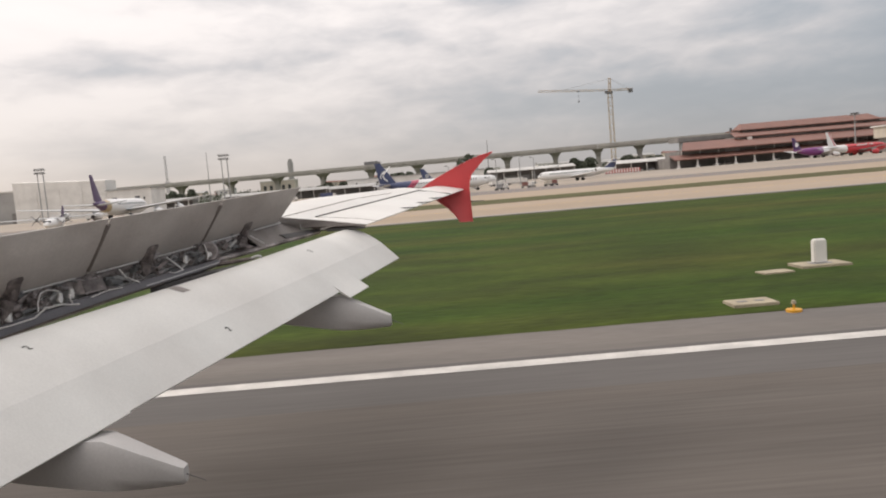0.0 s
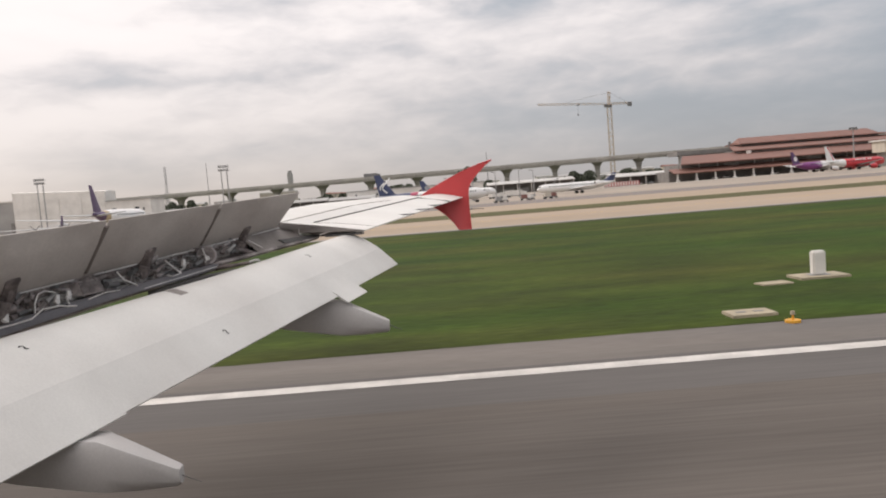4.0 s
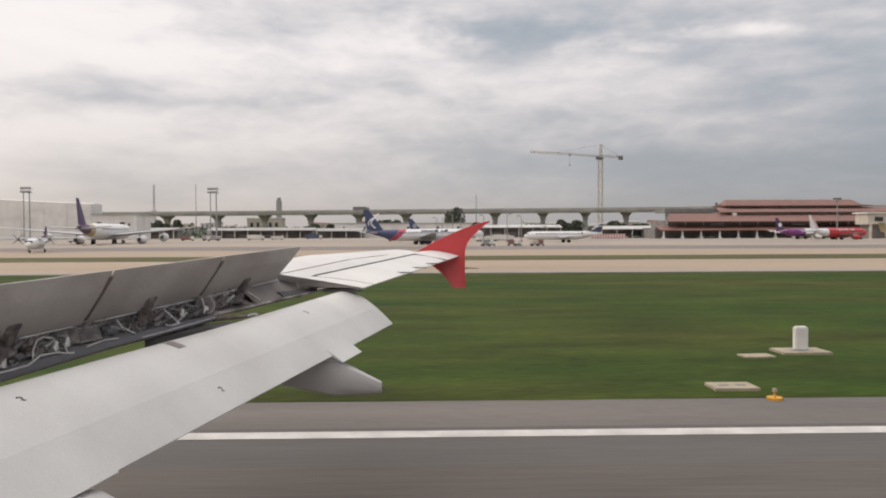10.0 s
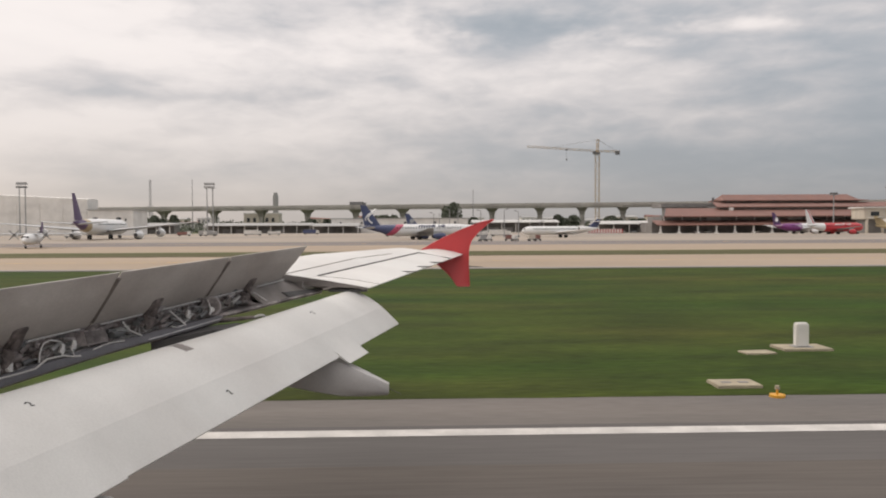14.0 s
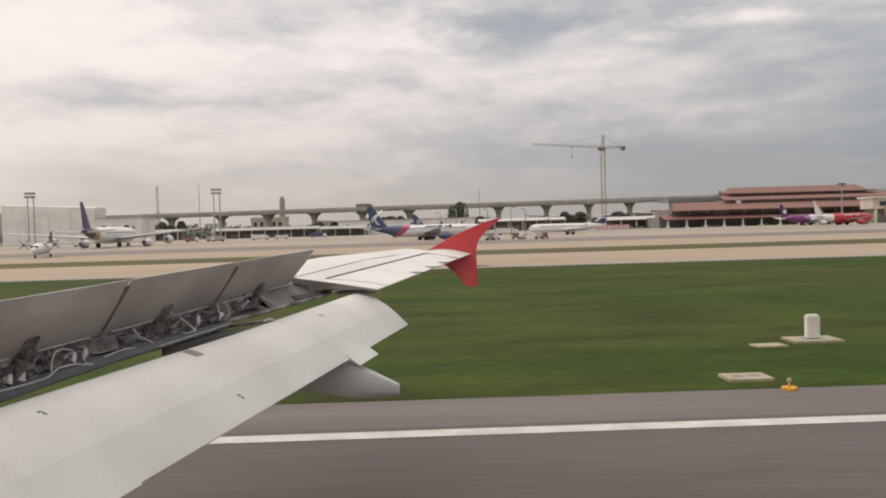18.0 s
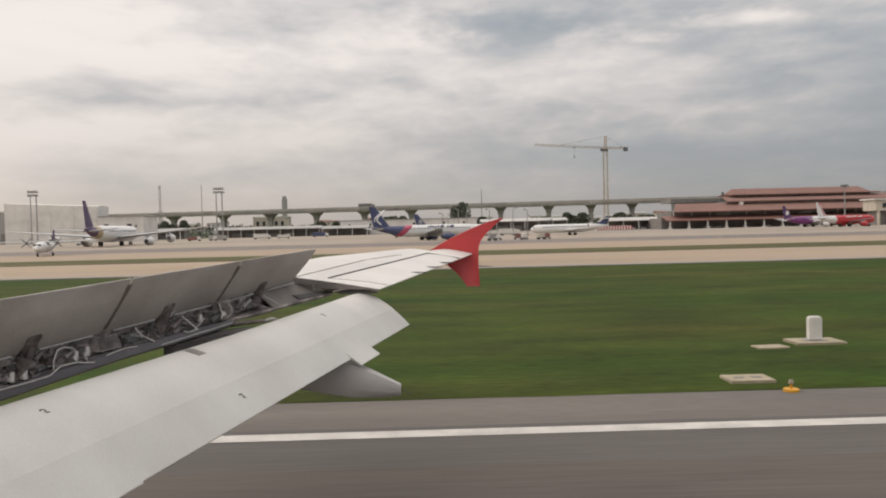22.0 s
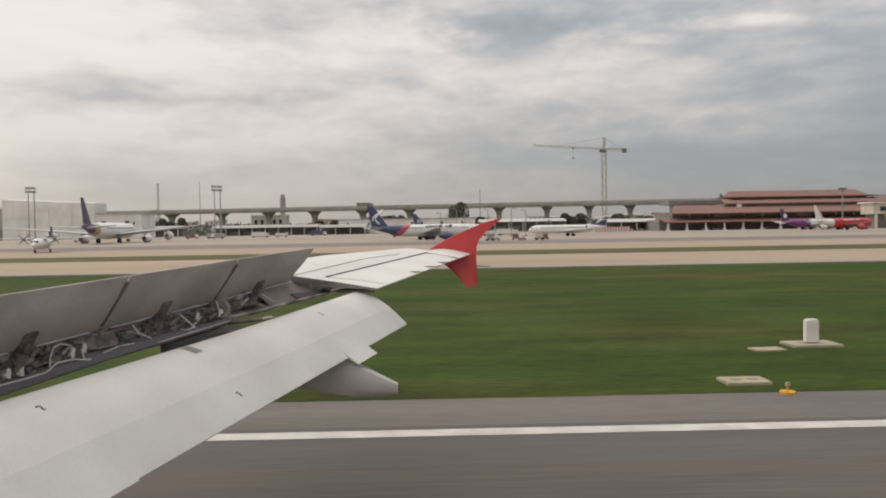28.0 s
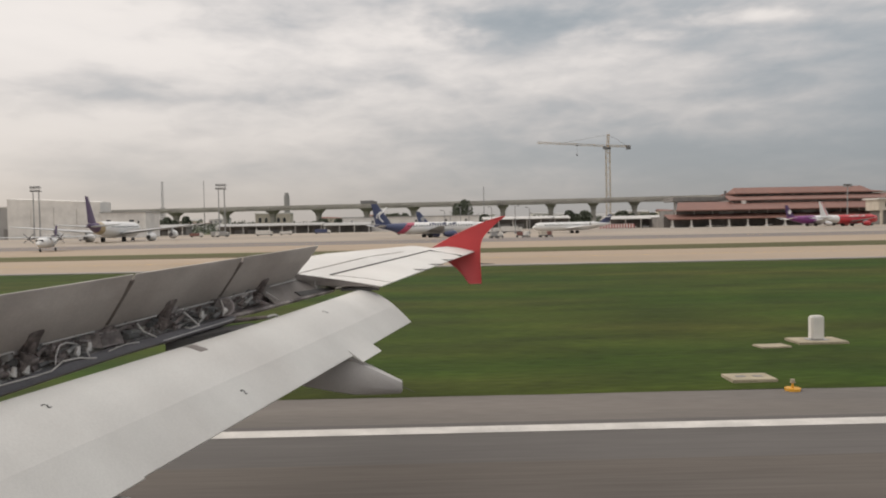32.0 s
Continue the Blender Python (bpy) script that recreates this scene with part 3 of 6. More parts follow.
def bay():
    rows = []
    for y in sorted(list(np.linspace(3.0, 11.45, 30)) + [9.72, 9.78]):
        h, s = hinge(y), shroud_edge(y)
        k = chord_scale(y)
        foot = h + Vector((-0.14 * k + 0.012, 0, -0.50 * k))
        foot.z = min(max(foot.z, s.z + 0.02), h.z - 0.1)
        s_in = Vector((min(s.x - 0.04, max(foot.x, s.x - 0.25)), y, min(foot.z, s.z + 0.02)))
        rows.append([h + Vector((0.012, 0, -0.03)), lerp(h, foot, 0.5) + Vector((0.014, 0, 0)), foot, s_in, s + Vector((-0.02, 0, 0.02)), s, s + Vector((-0.03, 0, -0.03)), s_in + Vector((-0.2, 0, -0.08))])
    part("spar_bay", loft(rows, closed=False), CAVITY, aircraft, "dirty brown-grey equipment bay")
    rows = []
    for y in np.linspace(3.0, 9.74, 20):
        s, t = shroud_edge(y), in_bay(y, knots(y, (7.1, 8.2, 9.7), (0.80, 0.69, 0.74)))
        rows.append([t + Vector((-0.02, 0, 0.012)), t + Vector((0.012, 0, 0.0)), s + Vector((0.03, 0, 0.012)), s + Vector((0.03, 0, 0.0)), s + Vector((-0.02, 0, -0.01)), t + Vector((-0.06, 0, -0.02))])
    part("lower_shroud", loft(rows), SHROUD, aircraft, "dark blue-grey shroud panel", smooth=30)
    part("shroud_rail", tube_path(bmesh.new(), [in_bay(y, knots(y, (8.2, 8.77, 9.64), (0.84, 0.82, 0.79)), 0.03) for y in np.linspace(8.7, 9.7, 10)], 0.006), BARE, aircraft, "thin pale rail")
    # smooth grey closing panel at the outboard end of the bay
    rows = []
    for y in np.linspace(10.45, 11.28, 6):
        rows.append([in_bay(y, 0.16, -0.03), in_bay(y, 0.5, -0.035), in_bay(y, knots(y, (10.45, 10.85, 11.28), (0.80, 0.84, 0.9)), -0.02), in_bay(y, knots(y, (10.45, 11.28), (0.80, 0.9)), -0.05), in_bay(y, 0.16, -0.06)])
    skin = [[hinge(11.262) + Vector((0, 0, 0.002)), lerp(hinge(11.262), wing_te(11.27), 0.5) + Vector((0, 0, 0.008)), wing_te(11.28)],
            [in_bay(11.14, 0.17, 0.0), lerp(in_bay(11.14, 0.17), in_bay(11.50, 1.0), 0.5) + Vector((0.0, 0, 0.012)), in_bay(11.50, 1.0)]]
    part("end_skin", loft([[*skin[0], *[p - Vector((0, 0, 0.012)) for p in skin[0][::-1]]], [*skin[1], *[p - Vector((0, 0, 0.012)) for p in skin[1][::-1]]]]), PANEL_GREY, aircraft, "dull grey end skin", smooth=40)
    part("closing_panel", loft(rows), PANEL_GREY, aircraft, "plain grey closing panel", smooth=40)
    rows = []
    for y in np.linspace(10.88, 11.5, 5):
        rows.append([in_bay(y, knots(y, (10.88, 11.5), (0.62, 0.86)), 0.01), in_bay(y, knots(y, (10.88, 11.5), (0.80, 1.0)), 0.012), in_bay(y, knots(y, (10.88, 11.5), (0.80, 1.0)), -0.03), in_bay(y, knots(y, (10.88, 11.5), (0.62, 0.86)), -0.03)])
    part("end_seal", loft(rows), SEAL, aircraft, "dark rubber seal")
    # the few pale pipes and links that stand out, and a drum and a junction box
    for name, path, r in (("feed_pipe", ((7.05, 0.78), (7.35, 0.80), (7.52, 0.79), (7.65, 0.65), (7.81, 0.68), (7.88, 0.74), (7.96, 0.78)), 0.013),
                          ("riser_pipe", ((7.57, 0.69), (7.60, 0.50), (7.66, 0.31), (7.73, 0.28), (7.83, 0.37)), 0.010),
                          ("branch_pipe", ((7.80, 0.67), (7.79, 0.55), (7.84, 0.47)), 0.011), ("branch_pipe", ((7.90, 0.74), (7.90, 0.58), (7.97, 0.50)), 0.010),
                          ("pull_rod", ((9.14, 0.27), (9.22, 0.72)), 0.013), ("pull_rod", ((9.22, 0.66), (9.40, 0.48)), 0.009),
                          ("link_arm", ((8.53, 0.25), (8.55, 0.48), (8.66, 0.70)), 0.012), ("link_arm", ((10.44, 0.34), (10.50, 0.70)), 0.008), ("feed_pipe", ((8.10, 0.71), (8.30, 0.66), (8.45, 0.70)), 0.010),
                          ("feed_pipe", ((9.04, 0.66), (9.10, 0.72), (9.22, 0.70)), 0.010), ("drop_pipe", ((9.72, 0.20), (9.66, 0.50), (9.60, 0.62)), 0.014)):
        part(name, tube_path(bmesh.new(), [in_bay(y, f, 0.02) for y, f in path], r * 0.78, 8), BARE, aircraft, "bent pale metal pipe", smooth=60)
    for y, f in ((7.83, 0.52), (7.95, 0.50), (7.33, 0.62), (7.22, 0.60), (9.36, 0.46)):
        p = in_bay(y, f, 0.0)
        part("valve", rod(rod(bmesh.new(), p + Vector((0, 0, -0.05)), p + Vector((0, 0.02, 0.04)), 0.03, 10, 0.024), p + Vector((0, -0.05, -0.02)), p + Vector((0, 0.05, -0.02)), 0.014, 8), BARE, aircraft, "small pale valve", smooth=40)
    p = in_bay(9.76, 0.44, -0.04)
    ax = Vector((0.35, -0.9, 0.25)).normalized()
    part("drum", rod(bmesh.new(), p - ax * 0.10, p + ax * 0.02, 0.125, 22), CAVITY, aircraft, "round grey drum", smooth=40)
    part("drum_recess", rod(bmesh.new(), p + ax * 0.015, p + ax * 0.026, 0.102, 22), GRIME, aircraft, "dark recessed drum face")
    part("drum_hub", rod(bmesh.new(), p + ax * 0.02 + Vector((0, 0, -0.05)), p + ax * 0.07 + Vector((0, 0, -0.05)), 0.045, 14, 0.03), BARE, aircraft, "pale hub", smooth=40)
    bm = bmesh.new()
    corners = [in_bay(8.10, 0.26, 0.0), in_bay(8.33, 0.30, 0.0), in_bay(8.33, 0.64, -0.02), in_bay(8.10, 0.62, -0.02)]
    back = [p_ + Vector((-0.12, 0, 0)) for p_ in corners]
    part("junction_box", loft([back, corners]), CAVITY, aircraft, "dull grey metal box with a brown face")
    part("box_face", loft([[lerp(corners[0], q, 0.82) + Vector((0.004, 0, -0.012)) for q in corners], [lerp(corners[0], q, 0.82) + Vector((0.012, 0, -0.012)) for q in corners]]), GRIME, aircraft, "brown-stained cover")
    rng = random.Random(4)
    # ribs across the bay
    for y in np.arange(3.6, 10.4, 0.52):
        h, s = hinge(y), shroud_edge(y)
        t = 0.012
        bm = bmesh.new()
        ring = [h + Vector((-0.04, 0, -0.05)), h + Vector((-0.02, 0, -0.12)), lerp(h, s, 0.6) + Vector((-0.12, 0, 0)), s + Vector((-0.05, 0, 0.04)), s + Vector((-0.2, 0, 0.03)), h + Vector((-0.14, 0, -0.2))]
        a = [bm.verts.new(p + Vector((0, -t, 0))) for p in ring]
        b = [bm.verts.new(p + Vector((0, t, 0))) for p in ring]
        bm.faces.new(a), bm.faces.new(b[::-1])
        for i in range(len(ring)):
            j = (i + 1) % len(ring)
            bm.faces.new((a[i], a[j], b[j], b[i]))
        part("bay_rib", bm, CAVITY if rng.random() < 0.6 else WING_GREY, aircraft, "dirty metal rib")
    # a light lip under the hinge line, broken at the brackets
    for y0, y1 in zip(SPOILER_JOINTS, SPOILER_JOINTS[1:]):
        for f0, f1 in ((0.05, 0.38), (0.55, 0.90)):
            bm = bmesh.new()
            rod(bm, in_bay(lerp(y0, y1, f0), 0.19, 0.025), in_bay(lerp(y0, y1, f1), 0.19, 0.025), 0.008, 6)
            part("hinge_lip", bm, WING_GREY, aircraft, "pale metal lip")
    # hydraulic lines, bent and clamped
    for i in range(84):
        y, f = rng.uniform(4.2, 9.5), rng.uniform(0.25, 0.9)
        run, wave, lean = rng.uniform(0.25, 0.9), rng.uniform(0.5, 2.5), rng.uniform(-0.35, 0.35)
        pts = []
        for j in range(12):
            t = j / 11
            yy = y + run * t
            ff = min(0.95, max(0.15, f + lean * t + 0.10 * math.sin(wave * 6.28 * t + i) * (1 if i % 3 else 2)))
            pts.append(lerp(hinge(yy), shroud_edge(yy), min(ff, 0.8)) + Vector((-0.07 + 0.03 * math.sin(5 * t + i), 0, 0)))
        bm = tube_path(bmesh.new(), pts, rng.choice((0.004, 0.006, 0.009)), 6)
        part("hydraulic_line", bm, (GRIME, PIPE, DARKSTEEL, GRIME)[i % 4], aircraft, "thin bent metal pipe", smooth=60)
    # valve blocks and canisters
    for i in range(240):
        y = rng.uniform(4.0, 10.3)
        p = lerp(hinge(y), shroud_edge(y), rng.uniform(0.22, 0.74)) + Vector((rng.uniform(-0.12, -0.03), 0, 0))
        bm = bmesh.new()
        if rng.random() < 0.5:
            s = rng.uniform(0.012, 0.042)
            box(bm, p.x - s, p.x + s, p.y - s * 1.3, p.y + s * 1.3, p.z - s * 0.8, p.z + s * 0.8, bevel=s * 0.2)
        else:
            rod(bm, p - Vector((0.02, rng.uniform(0.05, 0.12), 0.02)), p + Vector((0.02, rng.uniform(0.05, 0.12), rng.uniform(-0.05, 0.08))), rng.uniform(0.010, 0.04), 10)
        part("valve_block", bm, rng.choice((GRIME, GRIME, CAVITY, CAVITY, DARKSTEEL, PIPE)), aircraft, "grimy hydraulic valve block")



bay()


# flap, lowered behind the wing
def flap_front(y):
    return Vector((lerp(-3.65, -1.07, (y - 6.5) / 4.9), y, lerp(3.09, 3.65, (y - 6.5) / 4.9) + knots(y, (0, 5.5, 6.5, 9.0), (0.09, 0.07, 0.055, 0.0))))


def flap_rear(y):
    p = Vector((lerp(-2.49, -0.335, (y - 6.68) / 4.72), y, lerp(2.43, 3.135, (y - 6.68) / 4.72)))
    return p


def flap_tab(y):
    """How far the trailing edge stands out beyond its line."""
    return 0.155 if TAB[0] < y < TAB[1] else 0.02 if y < 6.6 else 0.0


TAB = (9.84, 10.30)


def flap_normal(y):
    d = (flap_rear(9.0) - flap_front(9.0)).normalized()
    s = (flap_front(11.0) - flap_front(7.0)).normalized()
    nrm = d.cross(s).normalized()
    return nrm if nrm.z > 0 else -nrm


FLAP_END = 11.4


def flap():
    tabs = []
    ys = sorted(set(list(np.linspace(0.25, FLAP_END, 40)) + [TAB[0] - 0.001, TAB[0] + 0.001, TAB[1] - 0.001, TAB[1] + 0.001, 6.599, 6.601]))
    rows = []
    for y in ys:
        a, b, nrm = flap_front(y), flap_rear(y), flap_normal(y)
        d = b - a
        c = d.length
        at_ = lambda u, h: a + d * u + nrm * c * h
        ext = d.normalized() * flap_tab(y)
        rows.append([at_(u, h) for u, h in ((0.0, -0.03), (0.02, 0.0), (0.07, 0.035), (0.18, 0.068), (0.35, 0.088), (0.5, 0.089), (0.62, 0.080), (0.62, -0.045), (0.5, -0.06), (0.25, -0.095), (0.08, -0.09), (0.015, -0.06))])
        tabs.append([at_(0.617, 0.0803), at_(0.8, 0.046), at_(0.9, 0.025), at_(1.0, 0.0) + ext, at_(1.0, -0.012) + ext, at_(0.8, -0.025), at_(0.617, -0.0448)])
    f = part("flap", loft(rows), WING_WHITE, aircraft, "lowered white wing flap", smooth=35)
    part("flap_trailing_panel", loft(tabs), WING_WHITE, f, smooth=20)


flap()


def on_flap(y, u, lift=0.0):
    a, b = flap_front(y), flap_rear(y)
    c = (b - a).length
    h = float(np.interp(u, (0, 0.02, 0.07, 0.18, 0.35, 0.5, 0.62, 0.8, 0.9, 1), (-0.03, 0, 0.035, 0.068, 0.088, 0.089, 0.080, 0.046, 0.025, 0)))
    return a + (b - a) * u + flap_normal(y) * (c * h + lift)


def flap_mark(y, u, s):
    """A small black hook-shaped stencil mark."""
    bm = bmesh.new()
    centre = on_flap(y, u, 0.004)
    ex = (on_flap(y + 0.1, u) - on_flap(y - 0.1, u)).normalized()
    ey = -(on_flap(y, u + 0.05) - on_flap(y, u - 0.05)).normalized()
    pts = [(-0.5 + 0.0, 0.30), (-0.3, 0.48), (0.0, 0.5), (0.28, 0.36), (0.26, 0.08), (0.0, -0.15), (-0.1, -0.35), (0.45, -0.42)]
    prev = None
    for (x0, y0), (x1, y1) in zip(pts, pts[1:]):
        a, b = Vector((x0, y0)), Vector((x1, y1))
        n2 = Vector((-(b - a).y, (b - a).x)).normalized() * 0.10
        q = [a + n2, b + n2, b - n2, a - n2]
        bm.faces.new([bm.verts.new(centre + ex * p.x * s * 0.8 + ey * p.y * s) for p in q])
    part("stencil_mark", bm, INK, aircraft, "small black stencil mark")


for y_, u_ in ((6.58, 0.23), (8.1, 0.79), (10.22, 0.26), (5.2, 0.55)):
    flap_mark(y_, u_, 0.065)


def flap_strip(y, u0, u1, w):
    rows = []
    for u in np.linspace(u0, u1, 6):
        p0, p1 = on_flap(y - w, u, 0.004), on_flap(y + w, u, 0.004)
        q0, q1 = on_flap(y + w, u, -0.006), on_flap(y - w, u, -0.006)
        rows.append([p0, p1, q0, q1])
    part("rub_strip", loft(rows), PANEL_GREY, aircraft, "grey rub strip")


flap_strip(8.29, 0.0, 0.2, 0.05)


def flap_support(y0, y1, name="flap_track"):
    """The dark beam that carries the flap below the bay."""
    rows = []
    for t in np.linspace(0, 1, 8):
        s, a = shroud_edge(lerp(y0, y1, t)), flap_front(lerp(y0 + 0.32, y1 - 0.24, t))
        rows.append([s + Vector((-0.12, 0, -0.05)), lerp(s, a, 0.75) + Vector((0, 0, -0.015)), a + Vector((0.05, 0, -0.05)), a + Vector((0.02, 0, -0.16)), s + Vector((-0.12, 0, -0.16))])
    part(name, loft(rows), SEAL, aircraft, "dark beam under the flap slot", smooth=30)


flap_support(8.88, 9.62)
link_a, link_b = shroud_edge(9.74), flap_front(9.62)
link = part("flap_link", rod(bmesh.new(), link_a + Vector((-0.15, 0, -0.03)), link_b + Vector((-0.03, 0, 0.0)), 0.035, 8, 0.02), GRIME, aircraft, "brown greasy flap link")
part("link_fork", tube_path(bmesh.new(), [link_b + Vector(v) for v in ((-0.07, -0.03, 0.0), (-0.02, -0.01, 0.02), (0.025, 0.02, 0.018), (0.045, 0.04, 0.0))], 0.018), PIPE, link, "pale metal fork")
part("flap_end_seal", boxes((-1.36, -0.80, 11.30, 11.46, 3.62, 3.655)), SEAL, aircraft, "dark rubber flap seal")
part("flap_end_plate", loft([[Vector((x, y, z)), Vector((x, y + 0.14, z)), Vector((x, y + 0.14, z - 0.02)), Vector((x, y, z - 0.02))] for x, y, z in ((-1.44, 11.28, 3.675), (-1.28, 11.29, 3.705), (-1.10, 11.30, 3.715), (-0.95, 11.30, 3.695), (-0.80, 11.30, 3.665))]), SPOILER_UNDER, aircraft, "grey rubbing plate", smooth=40)


# fairings over the flap tracks
def fairing(yc, x_tail, z_tail, k):
    """A canoe-shaped fairing with a flat top; it points aft."""
    rows = []
    for dx, top, bot, w in ((0.0, 0.0, -0.13, 0.06), (-0.03, 0.015, -0.15, 0.08), (-0.35, 0.175, -0.16, 0.13), (-0.62, 0.31, -0.15, 0.165), (-0.9, 0.34, -0.10, 0.18), (-1.3, 0.38, -0.02, 0.19), (-1.8, 0.46, 0.10, 0.18), (-2.3, 0.56, 0.18, 0.15), (-2.9, 0.64, 0.44, 0.08), (-3.1, 0.64, 0.56, 0.03)):
        x, zt, zb, w = x_tail + dx * k, z_tail + top * k, z_tail + bot * k, w * k
        e = min(0.05 * k, (zt - zb) * 0.25)
        ring = [(-w, zb + (zt - zb) * 0.35), (-w * 0.97, zt - e), (-w * 0.85, zt), (w * 0.85, zt), (w * 0.97, zt - e), (w, zb + (zt - zb) * 0.35), (w * 0.72, zb + e * 0.5), (w * 0.3, zb), (-w * 0.3, zb), (-w * 0.72, zb + e * 0.5)]
        rows.append([Vector((x, yc + a, z)) for a, z in ring])
    ob = part("flap_track_fairing", loft(rows), FAIRING_GREY, aircraft, "light grey flap track fairing", smooth=40)
    bm = rod(bmesh.new(), (x_tail - 0.02, yc, z_tail - 0.06 * k), (x_tail + 0.16 * k, yc, z_tail - 0.14 * k), 0.006, 6, 0.003)
    part("static_wick", bm, SEAL, ob, "thin dark wick")


fairing(10.05, -0.43, 2.51, 1.0)
fairing(6.3, -1.98, 1.99, 1.0)


# red fence at the wing tip
def tip_fence():
    y = 15.32
    outline = [(-0.02, 4.13), (0.22, 4.27), (0.45, 4.385), (0.70, 4.50), (0.97, 4.61), (1.20, 4.69), (1.45, 4.75), (1.47, 4.735), (1.36, 4.665), (1.25, 4.565), (1.12, 4.44), (1.02, 4.32), (0.975, 4.20), (0.96, 4.08), (0.96, 3.8), (0.975, 3.42), (0.965, 3.395), (0.74, 3.395), (0.71, 3.41), (0.62, 3.55), (0.50, 3.69), (0.33, 3.83), (0.15, 3.95), (0.0, 4.05)]
    cx, cz = 0.62, 4.08
    rows = []
    for off, shrink in ((-0.02, 0.90), (-0.032, 0.97), (-0.008, 1.0), (0.012, 1.0), (0.032, 0.97), (0.02, 0.90)):
        rows.append([Vector((cx + (x - cx) * lerp(1, shrink, 0.5), y + off, cz + (z - cz) * lerp(1, shrink, 0.5))) for x, z in outline])
    part("tip_fence", loft(rows), FENCE_RED, aircraft, "red painted wing tip fence", smooth=30)


tip_fence()
part("static_wick", rod(bmesh.new(), (0.95, 15.32, 3.80), (1.24, 15.33, 3.79), 0.011, 6, 0.005), SEAL, aircraft, "thin dark wick")
for y_ in (12.75, 13.35, 13.9):
    p_ = wing_te(y_)
    part("static_wick", rod(bmesh.new(), p_ + Vector((-0.16, 0, 0.02)), p_ + Vector((0.12, 0.0, 0.02)), 0.013, 6, 0.006), SEAL, aircraft, "thin dark wick")


# body of the aircraft round the window, and the legs it stands on
def body():
    yc, zc, r = -1.78, 3.95, 2.06
    seg = 72
    holes = [k * 0.53 for k in range(-15, 17) if k not in (-1, 0, 1, 2)]
    shape = ((-16, 0.12), (-15, 0.55), (-13.5, 0.85), (-11, 1.0), (9.5, 1.0), (12, 0.82), (15, 0.5), (17.5, 0.16))
    opening_x = (-0.62, 1.12)
    xs = sorted([x for x, k in shape if not -8.5 < x < 9] + [h - 0.15 for h in holes] + [h + 0.15 for h in holes] + list(opening_x))
    bm = bmesh.new()
    rows = []
    angs = [2 * math.pi * i / seg for i in range(seg)]
    for x in xs:
        k = knots(x, [a for a, b in shape], [b for a, b in shape])
        rows.append([bm.verts.new((x, yc + math.cos(a) * r * k, zc + math.sin(a) * r * k + (1 - k) * (0.9 if x > 10 else -0.4))) for a in angs])
    for j in range(len(xs) - 1):
        small = abs(xs[j + 1] - xs[j] - 0.30) < 0.01 and -8.5 < xs[j] < 9
        wide = abs(xs[j] - opening_x[0]) < 0.001
        for i in range(seg):
            a = (i + 0.5) * 2 * math.pi / seg
            zmid = zc + math.sin(a) * r
            if small and 4.31 < zmid < 4.70:
                continue
            if wide and math.cos(a) > 0 and 3.55 < zmid < 4.95:
                continue
            bm.faces.new((rows[j][i], rows[j][(i + 1) % seg], rows[j + 1][(i + 1) % seg], rows[j + 1][i]))
    bm.faces.new(rows[0]), bm.faces.new(rows[-1])
    part("fuselage", bm, JET_WHITE, aircraft, "white fuselage with a row of cabin windows")
    part("cabin_floor", boxes((-12, 12, yc - 1.85, yc + 1.85, 3.28, 3.36)), WALL_GREY, aircraft, "plain grey cabin floor")
    for x, y in ((-4.4, -5.5), (-4.4, 1.95), (-14.0, -1.78)):
        bm = bmesh.new()
        rod(bm, (x, y, 0.6), (x, y, 2.6), 0.11, 12)
        leg = part("gear_leg", bm, STEEL, aircraft, "steel landing gear leg")
        for s in (-0.32, 0.32):
            rr = 0.58 if x > -10 else 0.38
            bm = bmesh.new()
            rod(bm, (x, y + s - 0.18, rr), (x, y + s + 0.18, rr), rr, 28)
            part("wheel", bm, TYRE, leg, "black tyre")


body()


